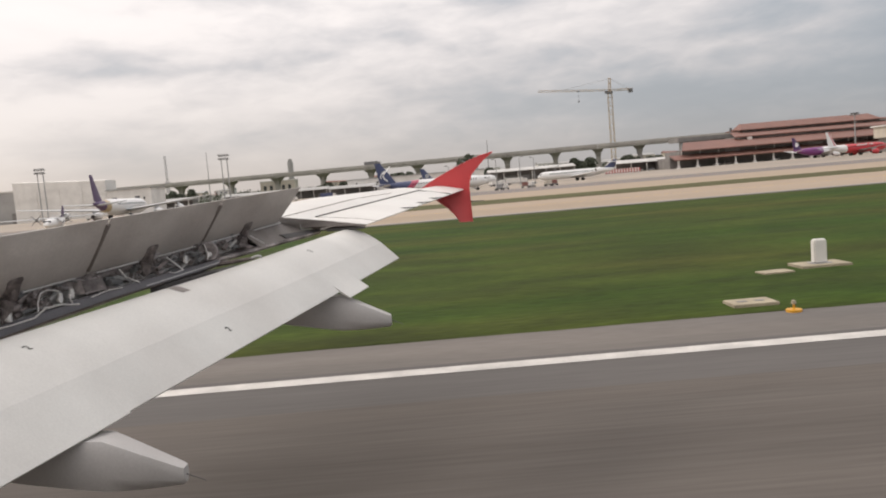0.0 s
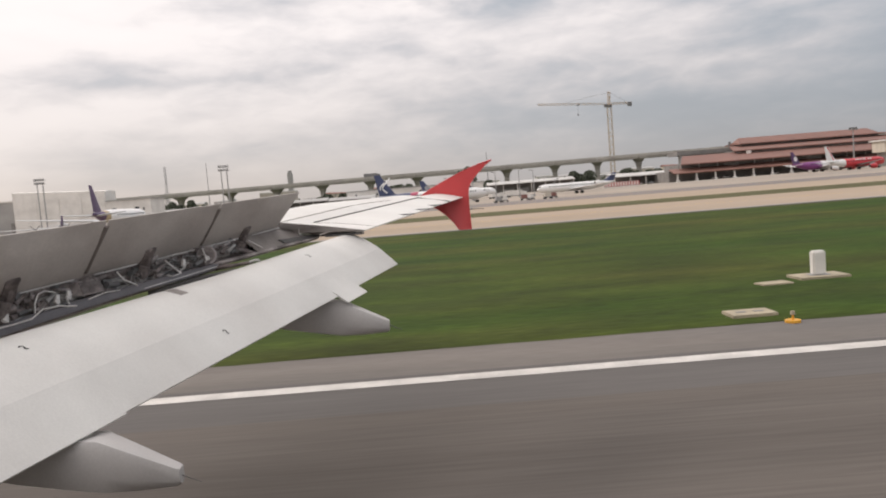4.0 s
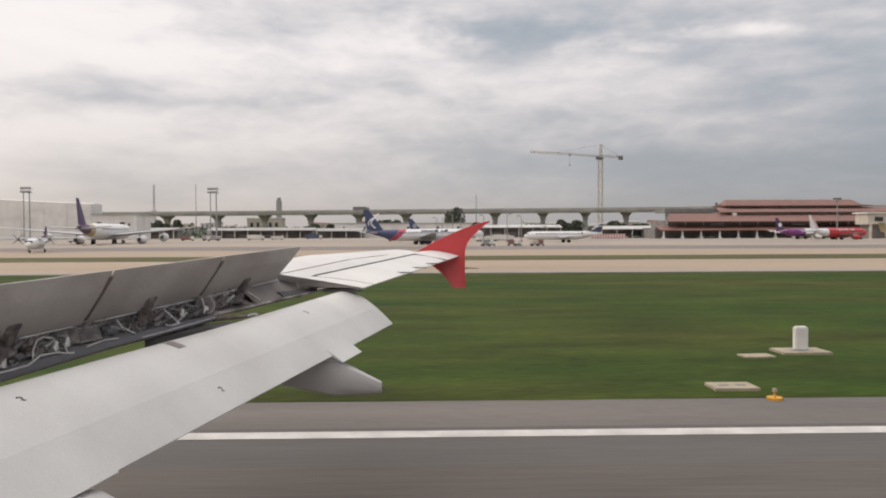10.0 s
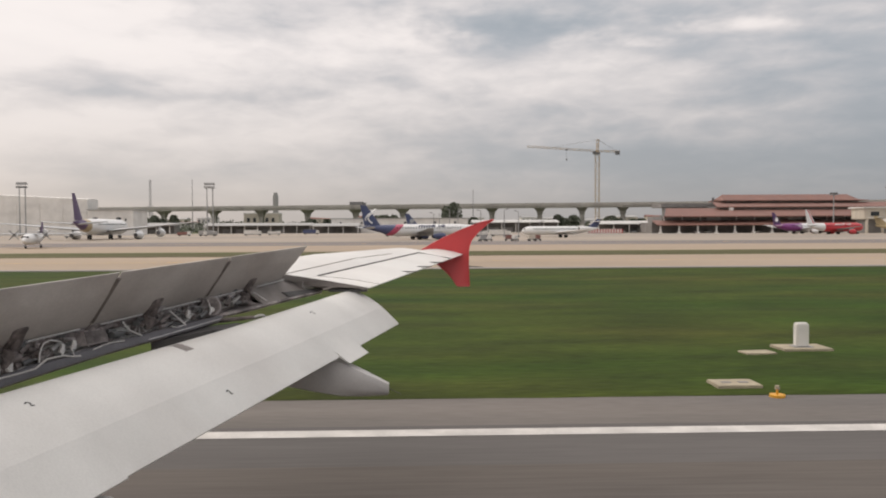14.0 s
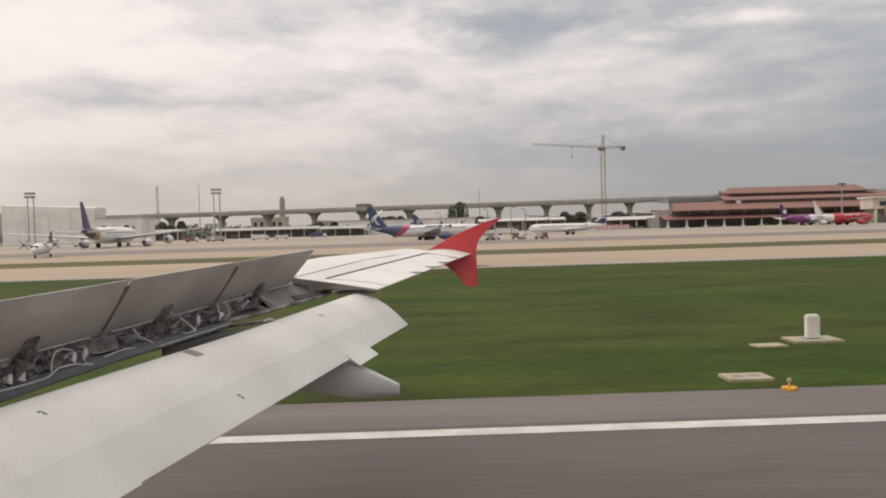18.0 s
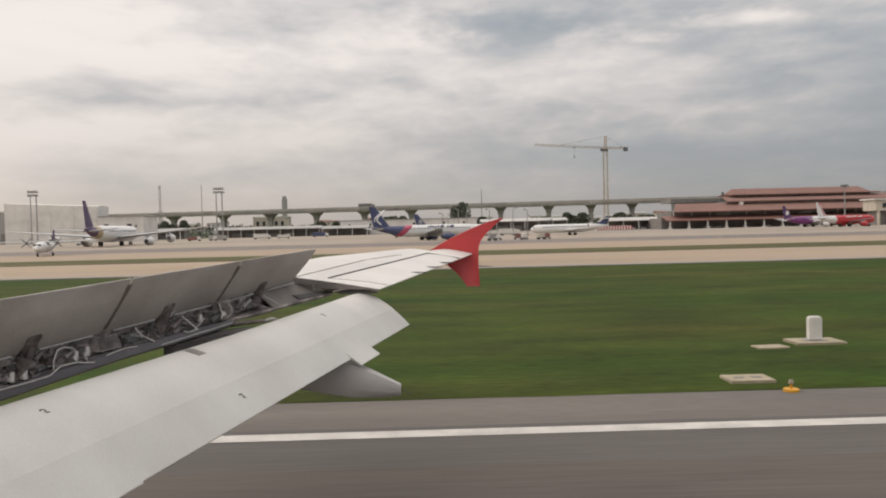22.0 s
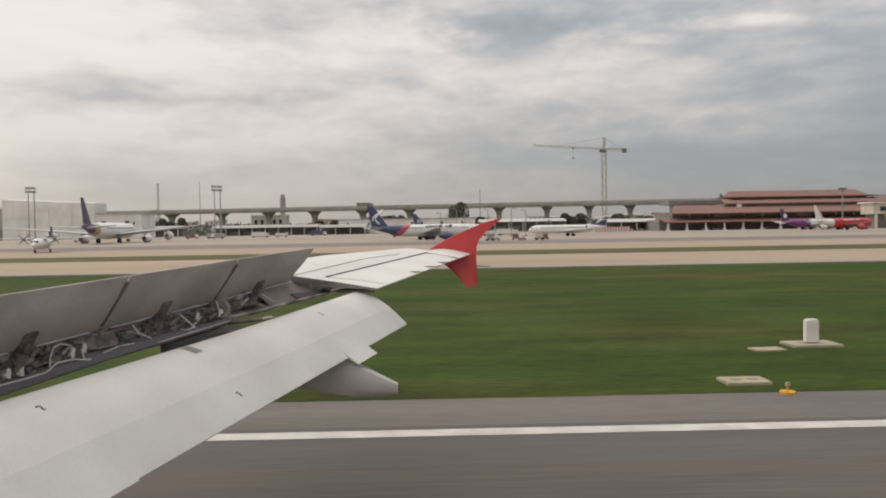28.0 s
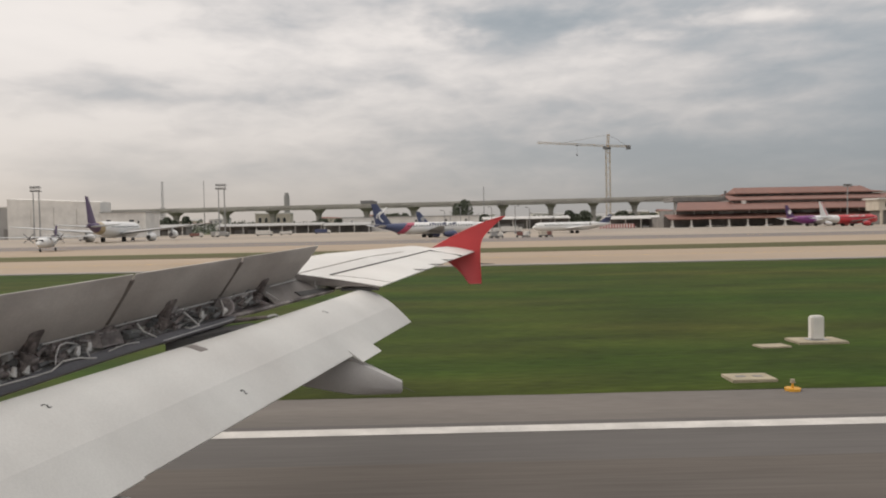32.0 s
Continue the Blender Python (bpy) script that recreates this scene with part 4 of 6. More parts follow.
# ---- parked aircraft ----
def jet(label, at, turn, length=37.6, radius=1.97, nose=JET_WHITE, rear=JET_WHITE, fin=JET_RED, wing=JET_GREY, engine=JET_WHITE, engines=2, tail_engines=False, fin_h=5.9, belly=None, split=0.62, disc=None, band=None, stripe=None, title=None, half_span=None, swirl=None, lean=0.0, group="parked airliners"):
    """A parked airliner; its nose points along +x before it is turned, and it stands on z = 0."""
    j = thing("parked_airliner", label, "aircraft", at, turn, group)
    R, L = radius, length
    zc = R + 0.45 * R + 0.35

    def skin(s0, s1, n):
        rows = []
        for s in np.linspace(s0, s1, n):
            if s < 0.12:
                k = math.sqrt(max(0.0, 1 - (1 - s / 0.12) ** 2)) ** 0.9
                up_ = -0.18 * (1 - k)
            elif s < 0.66:
                k, up_ = 1.0, 0.0
            else:
                q = (s - 0.66) / 0.34
                k = 1 - 0.9 * q ** 1.5
                up_ = 0.55 * q ** 1.4
            k = max(k, 0.04)
            x = L * (0.5 - s)
            tilt = lean * max(0.0, 1 - abs(s - split - 0.03) / 0.12)
            rows.append([Vector((x + tilt * math.sin(a) * R * k, math.cos(a) * R * k, zc + up_ * R + math.sin(a) * R * k)) for a in (2 * math.pi * i / 16 for i in range(16))])
        return loft(rows)

    body_ = part("front_fuselage", skin(0.0, split, 16), nose, j, smooth=50)
    part("rear_fuselage", skin(split + (0.06 if band else 0.0), 1.0, 10), rear, j, smooth=50)
    if band:
        part("colour_band", skin(split, split + 0.06, 3), band, j, "red painted band", smooth=50)
    # windows of the cabin, and the windscreen
    for side in (-1, 1):
        bm = bmesh.new()
        for i in range(int(L * 0.62)):
            x = L * 0.36 - i * 1.0
            box(bm, x, x + 0.36, side * (R - 0.03), side * (R + 0.012), zc + 0.25 * R, zc + 0.25 * R + 0.5)
        tagged(part("window_strip", bm, GLASS_DARK, body_, "strip of small dark cabin windows"), kind="stuff")
    part("windscreen", boxes((L * 0.455, L * 0.475, -R * 0.55, R * 0.55, zc + 0.30 * R, zc + 0.52 * R)), GLASS_DARK, body_, "dark windscreen")

    if title:
        for side in (-1, 1):
            for i, (w, tall) in enumerate(((0.9, 1.0), (0.5, 0.7), (0.6, 0.7), (0.0, 0.0), (1.0, 1.0), (0.5, 0.7), (0.5, 0.9), (0.6, 0.7), (0.7, 0.7), (0.5, 0.9), (0.5, 0.7))):
                if w:
                    x = L * 0.22 - i * 0.95
                    part("title_bar", boxes((x - w, x, side * R * 0.72, side * (R * 0.845), zc + 0.52 * R, zc + 0.52 * R + 0.75 * tall)), title, body_, "plain painted bar")

    def blade(name, root, tip, mat_, thick=0.12):
        (x0, y0, z0, c0), (x1, y1, z1, c1) = root, tip
        up_ = abs(z1 - z0) > abs(y1 - y0)
        rows = []
        for t in (0, 0.5, 1):
            x, y, z, c = lerp(x0, x1, t), lerp(y0, y1, t), lerp(z0, z1, t), lerp(c0, c1, t)
            ring = []
            for u, h in ((0, 0), (0.06, 0.45), (0.3, 1), (0.7, 0.6), (1, 0.05), (0.7, -0.6), (0.3, -1), (0.06, -0.45)):
                off = h * thick * c * 0.5
                ring.append(Vector((x - u * c, y + (off if up_ else 0), z + (0 if up_ else off))))
            rows.append(ring)
        return part(name, loft(rows), mat_, j, smooth=40)

    span = half_span or L * 0.46
    for s in (-1, 1):
        blade("wing", (L * 0.12, s * R * 0.6, zc - 0.5 * R, L * 0.17), (-L * 0.10, s * span, zc - 0.5 * R + span * 0.09, L * 0.042), wing)
        if tail_engines:
            blade("tailplane", (-L * 0.43, 0, zc + fin_h + 0.5 * R, L * 0.075), (-L * 0.475, s * L * 0.14, zc + fin_h + 0.6 * R, L * 0.03), wing)
        else:
            blade("tailplane", (-L * 0.40, s * R * 0.3, zc + 0.35 * R, L * 0.10), (-L * 0.475, s * L * 0.165, zc + 0.6 * R, L * 0.035), wing)
    f = blade("tail_fin", (-L * 0.345, 0, zc + 0.75 * R, L * 0.145), (-L * 0.475, 0, zc + R + fin_h, L * 0.05), fin, 0.09)
    if stripe:
        part("fin_stripe", loft([[Vector((x - u * c, sy * (0.045 * L * k), z)) for u, sy in ((0, 1), (1, 0.35), (1, -0.35), (0, -1))] for x, z, c, k in ((-L * 0.345 - L * 0.03, zc + 0.9 * R, L * 0.06, 0.16), (-L * 0.475 - L * 0.005, zc + R + fin_h * 0.97, L * 0.025, 0.07))]), stripe, f, "coloured diagonal stripe")
    if disc:
        for s in (-1, 1):
            bm = bmesh.new()
            rod(bm, (-L * 0.44, s * 0.16, zc + R + fin_h * 0.34), (-L * 0.44, s * 0.30, zc + R + fin_h * 0.34), fin_h * 0.2, 20)
            part("tail_emblem", bm, disc, f, "plain round pale emblem")
    if swirl:
        for s in (-1, 1):
            pts = [Vector((-L * (0.425 + 0.035 * math.sin(t * 4.4)), s * (0.30 - 0.16 * t), zc + R + fin_h * (0.05 + 0.75 * t))) for t in np.linspace(0, 1, 9)]
            part("tail_swirl", tube_path(bmesh.new(), pts, fin_h * 0.045), swirl, f, "white painted swirl")
            part("tail_swirl", tube_path(bmesh.new(), [p + Vector((-L * 0.022, -s * 0.05, -0.2)) for p in pts[2:7]], fin_h * 0.035), swirl, f, "white painted swirl")
    spots = []
    if tail_engines:
        spots = [(-L * 0.27, s * (R + 0.85), zc + 0.45 * R, 0.85, 5.5) for s in (-1, 1)]
    else:
        for s in (-1, 1):
            spots.append((L * 0.10, s * span * 0.34, zc - 1.05 * R, R * 0.55, L * 0.115))
            if engines == 4:
                spots.append((L * 0.00, s * span * 0.62, zc - 0.75 * R, R * 0.55, L * 0.085))
    for x, y, z, r, ln in spots:
        rows = [[Vector((x + dx * ln, y + math.cos(a) * r * k, z + math.sin(a) * r * k)) for a in (2 * math.pi * i / 14 for i in range(14))] for dx, k in ((0.44, 0.78), (0.5, 0.86), (0.47, 0.97), (0.25, 1.04), (-0.1, 0.95), (-0.5, 0.5))]
        e = part("engine", loft(rows), engine, j, smooth=40)
        part("engine_intake", rod(bmesh.new(), (x + 0.40 * ln, y, z), (x + 0.445 * ln, y, z), r * 0.76, 14), SHADE_DARK, e, "dark engine intake")
        part("exhaust", rod(bmesh.new(), (x - 0.505 * ln, y, z), (x - 0.47 * ln, y, z), r * 0.46, 12), DARKSTEEL, e, "dark engine exhaust")
        if not tail_engines:
            part("pylon", boxes((x - 0.45 * ln, x + 0.3 * ln, y - 0.12, y + 0.12, z + r * 0.7, z + r * 1.5)), wing, e)
    for x, y, n in ((L * 0.40, 0, 2), (-L * 0.03, R * 1.25, 2), (-L * 0.03, -R * 1.25, 2)):
        wr = 0.32 * R if x < L * 0.2 else 0.21 * R
        leg = part("gear_leg", rod(bmesh.new(), (x, y, wr), (x, y, zc - 0.4 * R), 0.12, 8), STEEL, j, "steel landing gear leg")
        for s in (-1, 1):
            part("wheel", rod(bmesh.new(), (x, y + s * 0.25, wr), (x, y + s * 0.6, wr), wr, 16), TYRE, leg, "black tyre")
    return j


# places on the apron: (x, y) on the plan and the way each nose points
jet("white four-engined airliner with a dark purple tail", (-124, 302, 0), 97, 66, 3.1, JET_WHITE, JET_PURPLE, JET_PURPLE, JET_GREY, JET_WHITE, 4, fin_h=8.6, split=0.80, half_span=35, band=JET_GOLD)
jet("white airliner with a dark blue tail and a red band", (-0.5, 262, 0), 26, 41, 2.0, JET_WHITE, JET_BLUE, JET_BLUE, JET_GREY, JET_BLUE, split=0.70, fin_h=6.3, band=BAND_RED, title=JET_BLUE, swirl=JET_WHITE, lean=1.5)
jet("white airliner with a blue tail and a pale round emblem", (11, 350, 0), 24, 37.6, 1.97, JET_WHITE, JET_BLUE, JET_BLUE, JET_GREY, JET_WHITE, split=0.66, fin_h=5.0, disc=JET_GREY)
jet("white rear-engined jet with a dark blue tail", (53.5, 292, 0), 200, 34, 1.6, JET_WHITE, JET_WHITE, JET_BLUE, JET_WHITE, JET_WHITE, tail_engines=True, fin_h=2.6)
jet("small white business jet", (84, 440, 0), 165, 18, 0.95, JET_WHITE, JET_WHITE, JET_WHITE, JET_WHITE, JET_WHITE, tail_engines=True, fin_h=2.2)
jet("white and magenta airliner with a pale round tail emblem", (186, 372, 0), 22, 35, 1.95, JET_WHITE, JET_MAGENTA, JET_PURPLE, JET_WHITE, JET_WHITE, fin_h=5.2, disc=JET_WHITE, split=0.5)
jet("red airliner with a white tail", (189, 345, 0), 22, 36, 1.95, JET_RED, JET_WHITE, JET_WHITE, JET_GREY, JET_RED, fin_h=6.0, split=0.72, stripe=JET_RED, title=JET_WHITE)
jet("gold and white rear-engined jet", (222, 336, 0), 4, 41, 1.7, JET_GOLD, JET_GOLD, JET_GOLD, JET_GREY, JET_GOLD, tail_engines=True, fin_h=3.6)
jet("bare grey rear-engined jet", (236, 322, 0), 2, 41, 1.7, JET_GREY, JET_GREY, JET_GREY, JET_GREY, JET_GREY, tail_engines=True, fin_h=3.6)


def turboprop(label, at, turn):
    """A small twin with its wing above the body and a propeller on each side."""
    j = thing("turboprop", label, "aircraft", at, turn, "parked airliners")
    rows = []
    for s, k, up_ in ((0.0, 0.12, -0.25), (0.03, 0.5, -0.15), (0.09, 0.85, -0.05), (0.16, 1.0, 0), (0.6, 1.0, 0), (0.8, 0.7, 0.3), (1.0, 0.14, 0.75)):
        rows.append([Vector((7.4 - s * 16, math.cos(a) * 1.15 * k, 2.0 + up_ + math.sin(a) * 1.2 * k)) for a in (2 * math.pi * i / 14 for i in range(14))])
    b = part("fuselage", loft(rows), JET_WHITE, j, smooth=50)
    part("windscreen", boxes((6.2, 6.75, -0.75, 0.75, 2.3, 2.75), bevel=0.1), GLASS_DARK, b, "dark windscreen")
    for side in (-1, 1):
        rows = [[Vector((x - u * c, side * y, z + h * 0.16 * c * 0.5)) for u, h in ((0, 0), (0.1, 0.8), (0.4, 1), (1, 0), (0.4, -0.5), (0.1, -0.6))] for x, y, z, c in ((1.6, 0.0, 3.15, 2.4), (1.5, 5, 3.2, 2.2), (1.1, 11.5, 3.3, 1.3))]
        part("wing", loft(rows), JET_GREY, j, smooth=40)
        e = part("nacelle", rod(bmesh.new(), (2.6, side * 3.2, 3.0), (-0.4, side * 3.2, 3.0), 0.5, 12, 0.32), JET_WHITE, j, smooth=40)
        part("spinner", rod(bmesh.new(), (3.1, side * 3.2, 3.0), (2.6, side * 3.2, 3.0), 0.05, 10, 0.26), DARKSTEEL, e, "dark spinner")
        for k in range(4):
            a = math.pi / 4 + k * math.pi / 2
            part("blade", rod(bmesh.new(), (2.8, side * 3.2, 3.0), (2.8, side * 3.2 + math.cos(a) * 1.45, 3.0 + math.sin(a) * 1.45), 0.13, 5, 0.08), DARKSTEEL, e, "dark propeller blade")
        part("gear_leg", rod(bmesh.new(), (0.3, side * 1.6, 0.4), (0.3, side * 1.2, 1.6), 0.09, 8), STEEL, j)
        part("wheel", rod(bmesh.new(), (0.3, side * 1.5, 0.38), (0.3, side * 1.75, 0.38), 0.38, 14), TYRE, j, "black tyre")
        part("tailplane", loft([[Vector((x - u * c, side * y, 3.7 + h)) for u, h in ((0, 0), (0.4, 0.08), (1, 0), (0.4, -0.06))] for x, y, c in ((-6.2, 0, 1.6), (-6.6, 3.1, 0.9))]), JET_GREY, j)
    part("wheel", rod(bmesh.new(), (6.0, -0.12, 0.28), (6.0, 0.12, 0.28), 0.28, 12), TYRE, j, "black tyre")
    part("gear_leg", rod(bmesh.new(), (6.0, 0, 0.3), (6.0, 0, 1.2), 0.07, 8), STEEL, j)
    part("tail_fin", loft([[Vector((x - u * c, h, z)) for u, h in ((0, 0), (0.4, 0.12), (1, 0), (0.4, -0.12))] for x, z, c in ((-5.2, 2.9, 3.0), (-6.9, 5.9, 1.6))]), JET_PURPLE, j, "dark tail fin")


turboprop("small white twin turboprop with a high wing", (-88, 177, 0), -78)


# ---- viaduct behind the apron ----
def viaduct():
    v = thing("elevated_road", "long grey concrete elevated road on piers", "viaduct", kind="structure")
    a, b = Vector((-640, 776, 0)), Vector((520, 532, 0))
    d = (b - a).normalized()
    n = Vector((-d.y, d.x, 0))
    top = 22.7

    def beam(name, s0, s1, w0, w1, z0, z1, material, label=""):
        bm = bmesh.new()
        vs = [bm.verts.new(a + d * s + n * w + Vector((0, 0, z))) for s in (s0, s1) for w, z in ((w0, z0), (w1, z0), (w1, z1), (w0, z1))]
        for f in ((0, 1, 2, 3), (7, 6, 5, 4), (0, 4, 5, 1), (1, 5, 6, 2), (2, 6, 7, 3), (3, 7, 4, 0)):
            bm.faces.new([vs[i] for i in f])
        return part(name, bm, material, v, label)

    stands = [-228 - 44 * i for i in range(9, 0, -1)] + [-228, -181, -138, -97, -55, -15, 22, 58.5, 96.7, 129.7, 161] + [195 + 34 * i for i in range(10)]
    along = [(x - a.x) / d.x for x in stands]
    for s, s_next in zip(along, along[1:]):
        beam("deck_span", s + 0.15, s_next - 0.15, -9, 9, top - 3.7, top - 1.2, VIADUCT, "grey concrete box girder")
        beam("deck_edge", s + 0.1, s_next - 0.1, -9.5, -9.0, top - 2.3, top - 1.0, VIADUCT)
        beam("parapet", s + 0.1, s_next - 0.1, -9.4, -9.1, top - 1.0, top, VIADUCT)
        beam("parapet", s + 0.1, s_next - 0.1, 9.0, 9.4, top - 1.6, top, VIADUCT)
        c = a + d * s
        rows = []
        for z, w, t in ((-0.29, 1.6, 1.9), (top - 9.5, 1.6, 1.9), (top - 6.5, 2.6, 2.6), (top - 4.4, 5.6, 4.2), (top - 3.75, 5.8, 4.4)):
            rows.append([c + n * (sw * w) + d * (st * t) + Vector((0, 0, z)) for sw, st in ((-1, -1), (1, -1), (1, 1), (-1, 1))])
        part("pier", loft(rows), VIADUCT, v, "flared concrete pier")
    lorry = thing("lorry", "dark box lorry on the elevated road", "lorry", (-53, 652, top - 1.18), -12)
    part("box_body", boxes((-7, 4.5, -1.3, 1.3, 1.0, 4.0), bevel=0.08), DARKSTEEL, lorry)
    part("cab", boxes((4.8, 7.0, -1.25, 1.25, 0.6, 3.2), bevel=0.2), DARKSTEEL, lorry)
    for x in (-5.5, -4.2, 5.8):
        for sd in (-1, 1):
            part("wheel", rod(bmesh.new(), (x, sd * 0.95, 0.5), (x, sd * 1.25, 0.5), 0.5, 12), TYRE, lorry, "black tyre")


viaduct()


# ---- tower crane ----
def lattice(bm, p, q, w, step, r, up_hint=(0, 0, 1)):
    p, q = Vector(p), Vector(q)
    d = (q - p).normalized()
    s1 = d.cross(Vector(up_hint) if abs(d.dot(Vector(up_hint))) < 0.9 else Vector((1, 0, 0))).normalized() * w / 2
    s2 = d.cross(s1).normalized() * w / 2
    corners = (s1 + s2, s1 - s2, -s1 - s2, -s1 + s2)
    n = max(2, int((q - p).length / step))
    for c in corners:
        rod(bm, p + c, q + c, r, 5)
    for i in range(n):
        a, b = lerp(p, q, i / n), lerp(p, q, (i + 1) / n)
        for k in range(4):
            c0, c1 = corners[k], corners[(k + 1) % 4]
            rod(bm, a + (c0 if i % 2 else c1), b + (c1 if i % 2 else c0), r * 0.6, 4)
    return bm


def tower_crane():
    c = thing("tower_crane", "yellow lattice tower crane behind the elevated road", "crane", (161.8, 700, 0))
    part("mast", lattice(bmesh.new(), (0, 0, -0.29), (0, 0, 71.5), 3.6, 3.6, 0.24), CRANE_YELLOW, c)
    part("slewing_ring", boxes((-2.2, 2.2, -2.2, 2.2, 69.6, 71.4)), DARKSTEEL, c, "dark slewing ring")
    part("tower_head", lattice(bmesh.new(), (0, 0, 71.5), (0.6, 0, 83.5), 1.7, 2.5, 0.24), CRANE_YELLOW, c)
    part("jib", lattice(bmesh.new(), (0, 0, 72.6), (-64.5, 0, 76.8), 1.4, 2.8, 0.13), CRANE_YELLOW, c)
    part("counter_jib", lattice(bmesh.new(), (0, 0, 72.6), (20.5, 0, 72.0), 1.5, 2.8, 0.18), CRANE_YELLOW, c)
    part("counterweight", boxes((16.8, 20.6, -1.2, 1.2, 69.2, 72.8), bevel=0.1), DARKSTEEL, c, "dark counterweight blocks")
    part("cab", boxes((-4.6, -2.2, -2.8, -0.8, 69.6, 72.2), bevel=0.15), DARKSTEEL, c, "dark cab")
    t = part("trolley", boxes((-29.2, -27.2, -1, 1, 73.2, 74.1)), DARKSTEEL, c)
    part("hook", rod(rod(bmesh.new(), (-28.2, 0, 73.5), (-28.2, 0, 65.5), 0.08, 4), (-28.2, 0, 65.6), (-28.2, 0, 64.0), 0.6, 8), DARKSTEEL, t)
    part("tie_bar", rod(bmesh.new(), (0.5, 0, 83), (-43, 0, 75.8), 0.12, 4), STEEL, c)
    part("tie_bar", rod(bmesh.new(), (0.5, 0, 83), (17.5, 0, 72.6), 0.12, 4), STEEL, c)


tower_crane()


# ---- buildings ----
def red_terminal():
    t = thing("red_roofed_terminal", "terminal with tiered red-brown roofs and dark open ground floor", "terminal building", (129.5, 415, 0))
    L = 245

    def slope(name, x0, x1, cut, pts, label):
        """A roof strip; cut is how far its left end leans inwards towards the ridge."""
        (y0, z0), (y1, z1) = pts
        a = [Vector((x0, y0, z0)), Vector((x0 + cut, y1, z1)), Vector((x0 + cut, y1, z1 - 0.5)), Vector((x0, y0, z0 - 0.5))]
        b = [Vector((x1, y0, z0)), Vector((x1 - cut * 0.4, y1, z1)), Vector((x1 - cut * 0.4, y1, z1 - 0.5)), Vector((x1, y0, z0 - 0.5))]
        return part(name, loft([a, b]), ROOF_RED, t, label)

    # solid block; the shade under the canopy is in its dark colour
    part("ground_floor", boxes((0, L, 12, 40, -0.29, 6.0)), SHADE_DARK, t, "recessed ground floor in painted shade")
    for i in range(24):
        x = 1.3 + i * 10.3
        part("column", boxes((x, x + 0.8, 1.2, 2.0, -0.29, 4.3)), WALL_WHITE, t, "white column")
        part("column_foot", boxes((x - 0.5, x + 1.3, 0.8, 2.4, -0.29, 0.9), bevel=0.1), WALL_WHITE, t, "white column foot")
    slope("canopy_roof", -0.5, L, 0.6, ((0, 4.7), (12, 7.2)), "red-brown canopy roof")
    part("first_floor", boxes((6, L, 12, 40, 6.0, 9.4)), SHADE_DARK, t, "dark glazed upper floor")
    for i in range(24):
        x = 6.5 + i * 10.3
        part("mullion", boxes((x, x + 0.5, 11.4, 11.9, 6.9, 9.4)), WALL_WHITE, t, "pale post")
    for x in (77, 31):
        part("panel", boxes((x, x + 8, 11.2, 11.7, 7.0, 8.7)), WALL_GREY, t, "pale grey wall panel")
    slope("main_roof", 4.5, L, 8, ((4, 9.4), (26, 14.2)), "red-brown sloping roof")
    part("clerestory", boxes((43, L, 22, 44, 13.2, 15.0)), SHADE_DARK, t, "dark strip of windows")
    slope("middle_roof", 40, L, 5, ((20, 14.9), (40, 18.0)), "red-brown sloping roof")
    part("upper_clerestory", boxes((52, 132, 37, 58, 17.4, 19.2)), SHADE_DARK, t, "dark strip of windows")
    rows = [[Vector((x, y, z)) for y, z in ((34, 19.0), (46, zt), (58, 19.0), (58, 18.6), (34, 18.6))] for x, zt in ((49, 20.0), (53, 22.8), (130, 22.8), (137, 20.0))]
    part("top_roof", loft(rows), ROOF_RED, t, "red-brown hipped roof")
    part("roof_vent", boxes((47, 49.4, 19, 21, 12.4, 14.4), bevel=0.2), WALL_WHITE, t, "small white roof vent")
    b = thing("station_canopy", "black flat-roofed station canopy behind the terminal", "canopy", (152, 462, 0))
    part("roof_slab", boxes((-6, 30, 0, 20, 15.2, 17.6)), SHADE_DARK, b)
    part("wall", boxes((0, 26, 4, 18, -0.29, 15.2)), WALL_GREY, b)
    part("stack", boxes((26, 27.2, 2, 3, 17.6, 21.2)), DARKSTEEL, b)
    for x in (-4, 10, 26):
        part("post", boxes((x, x + 0.8, 1, 1.8, -0.29, 15.2)), STEEL, b)


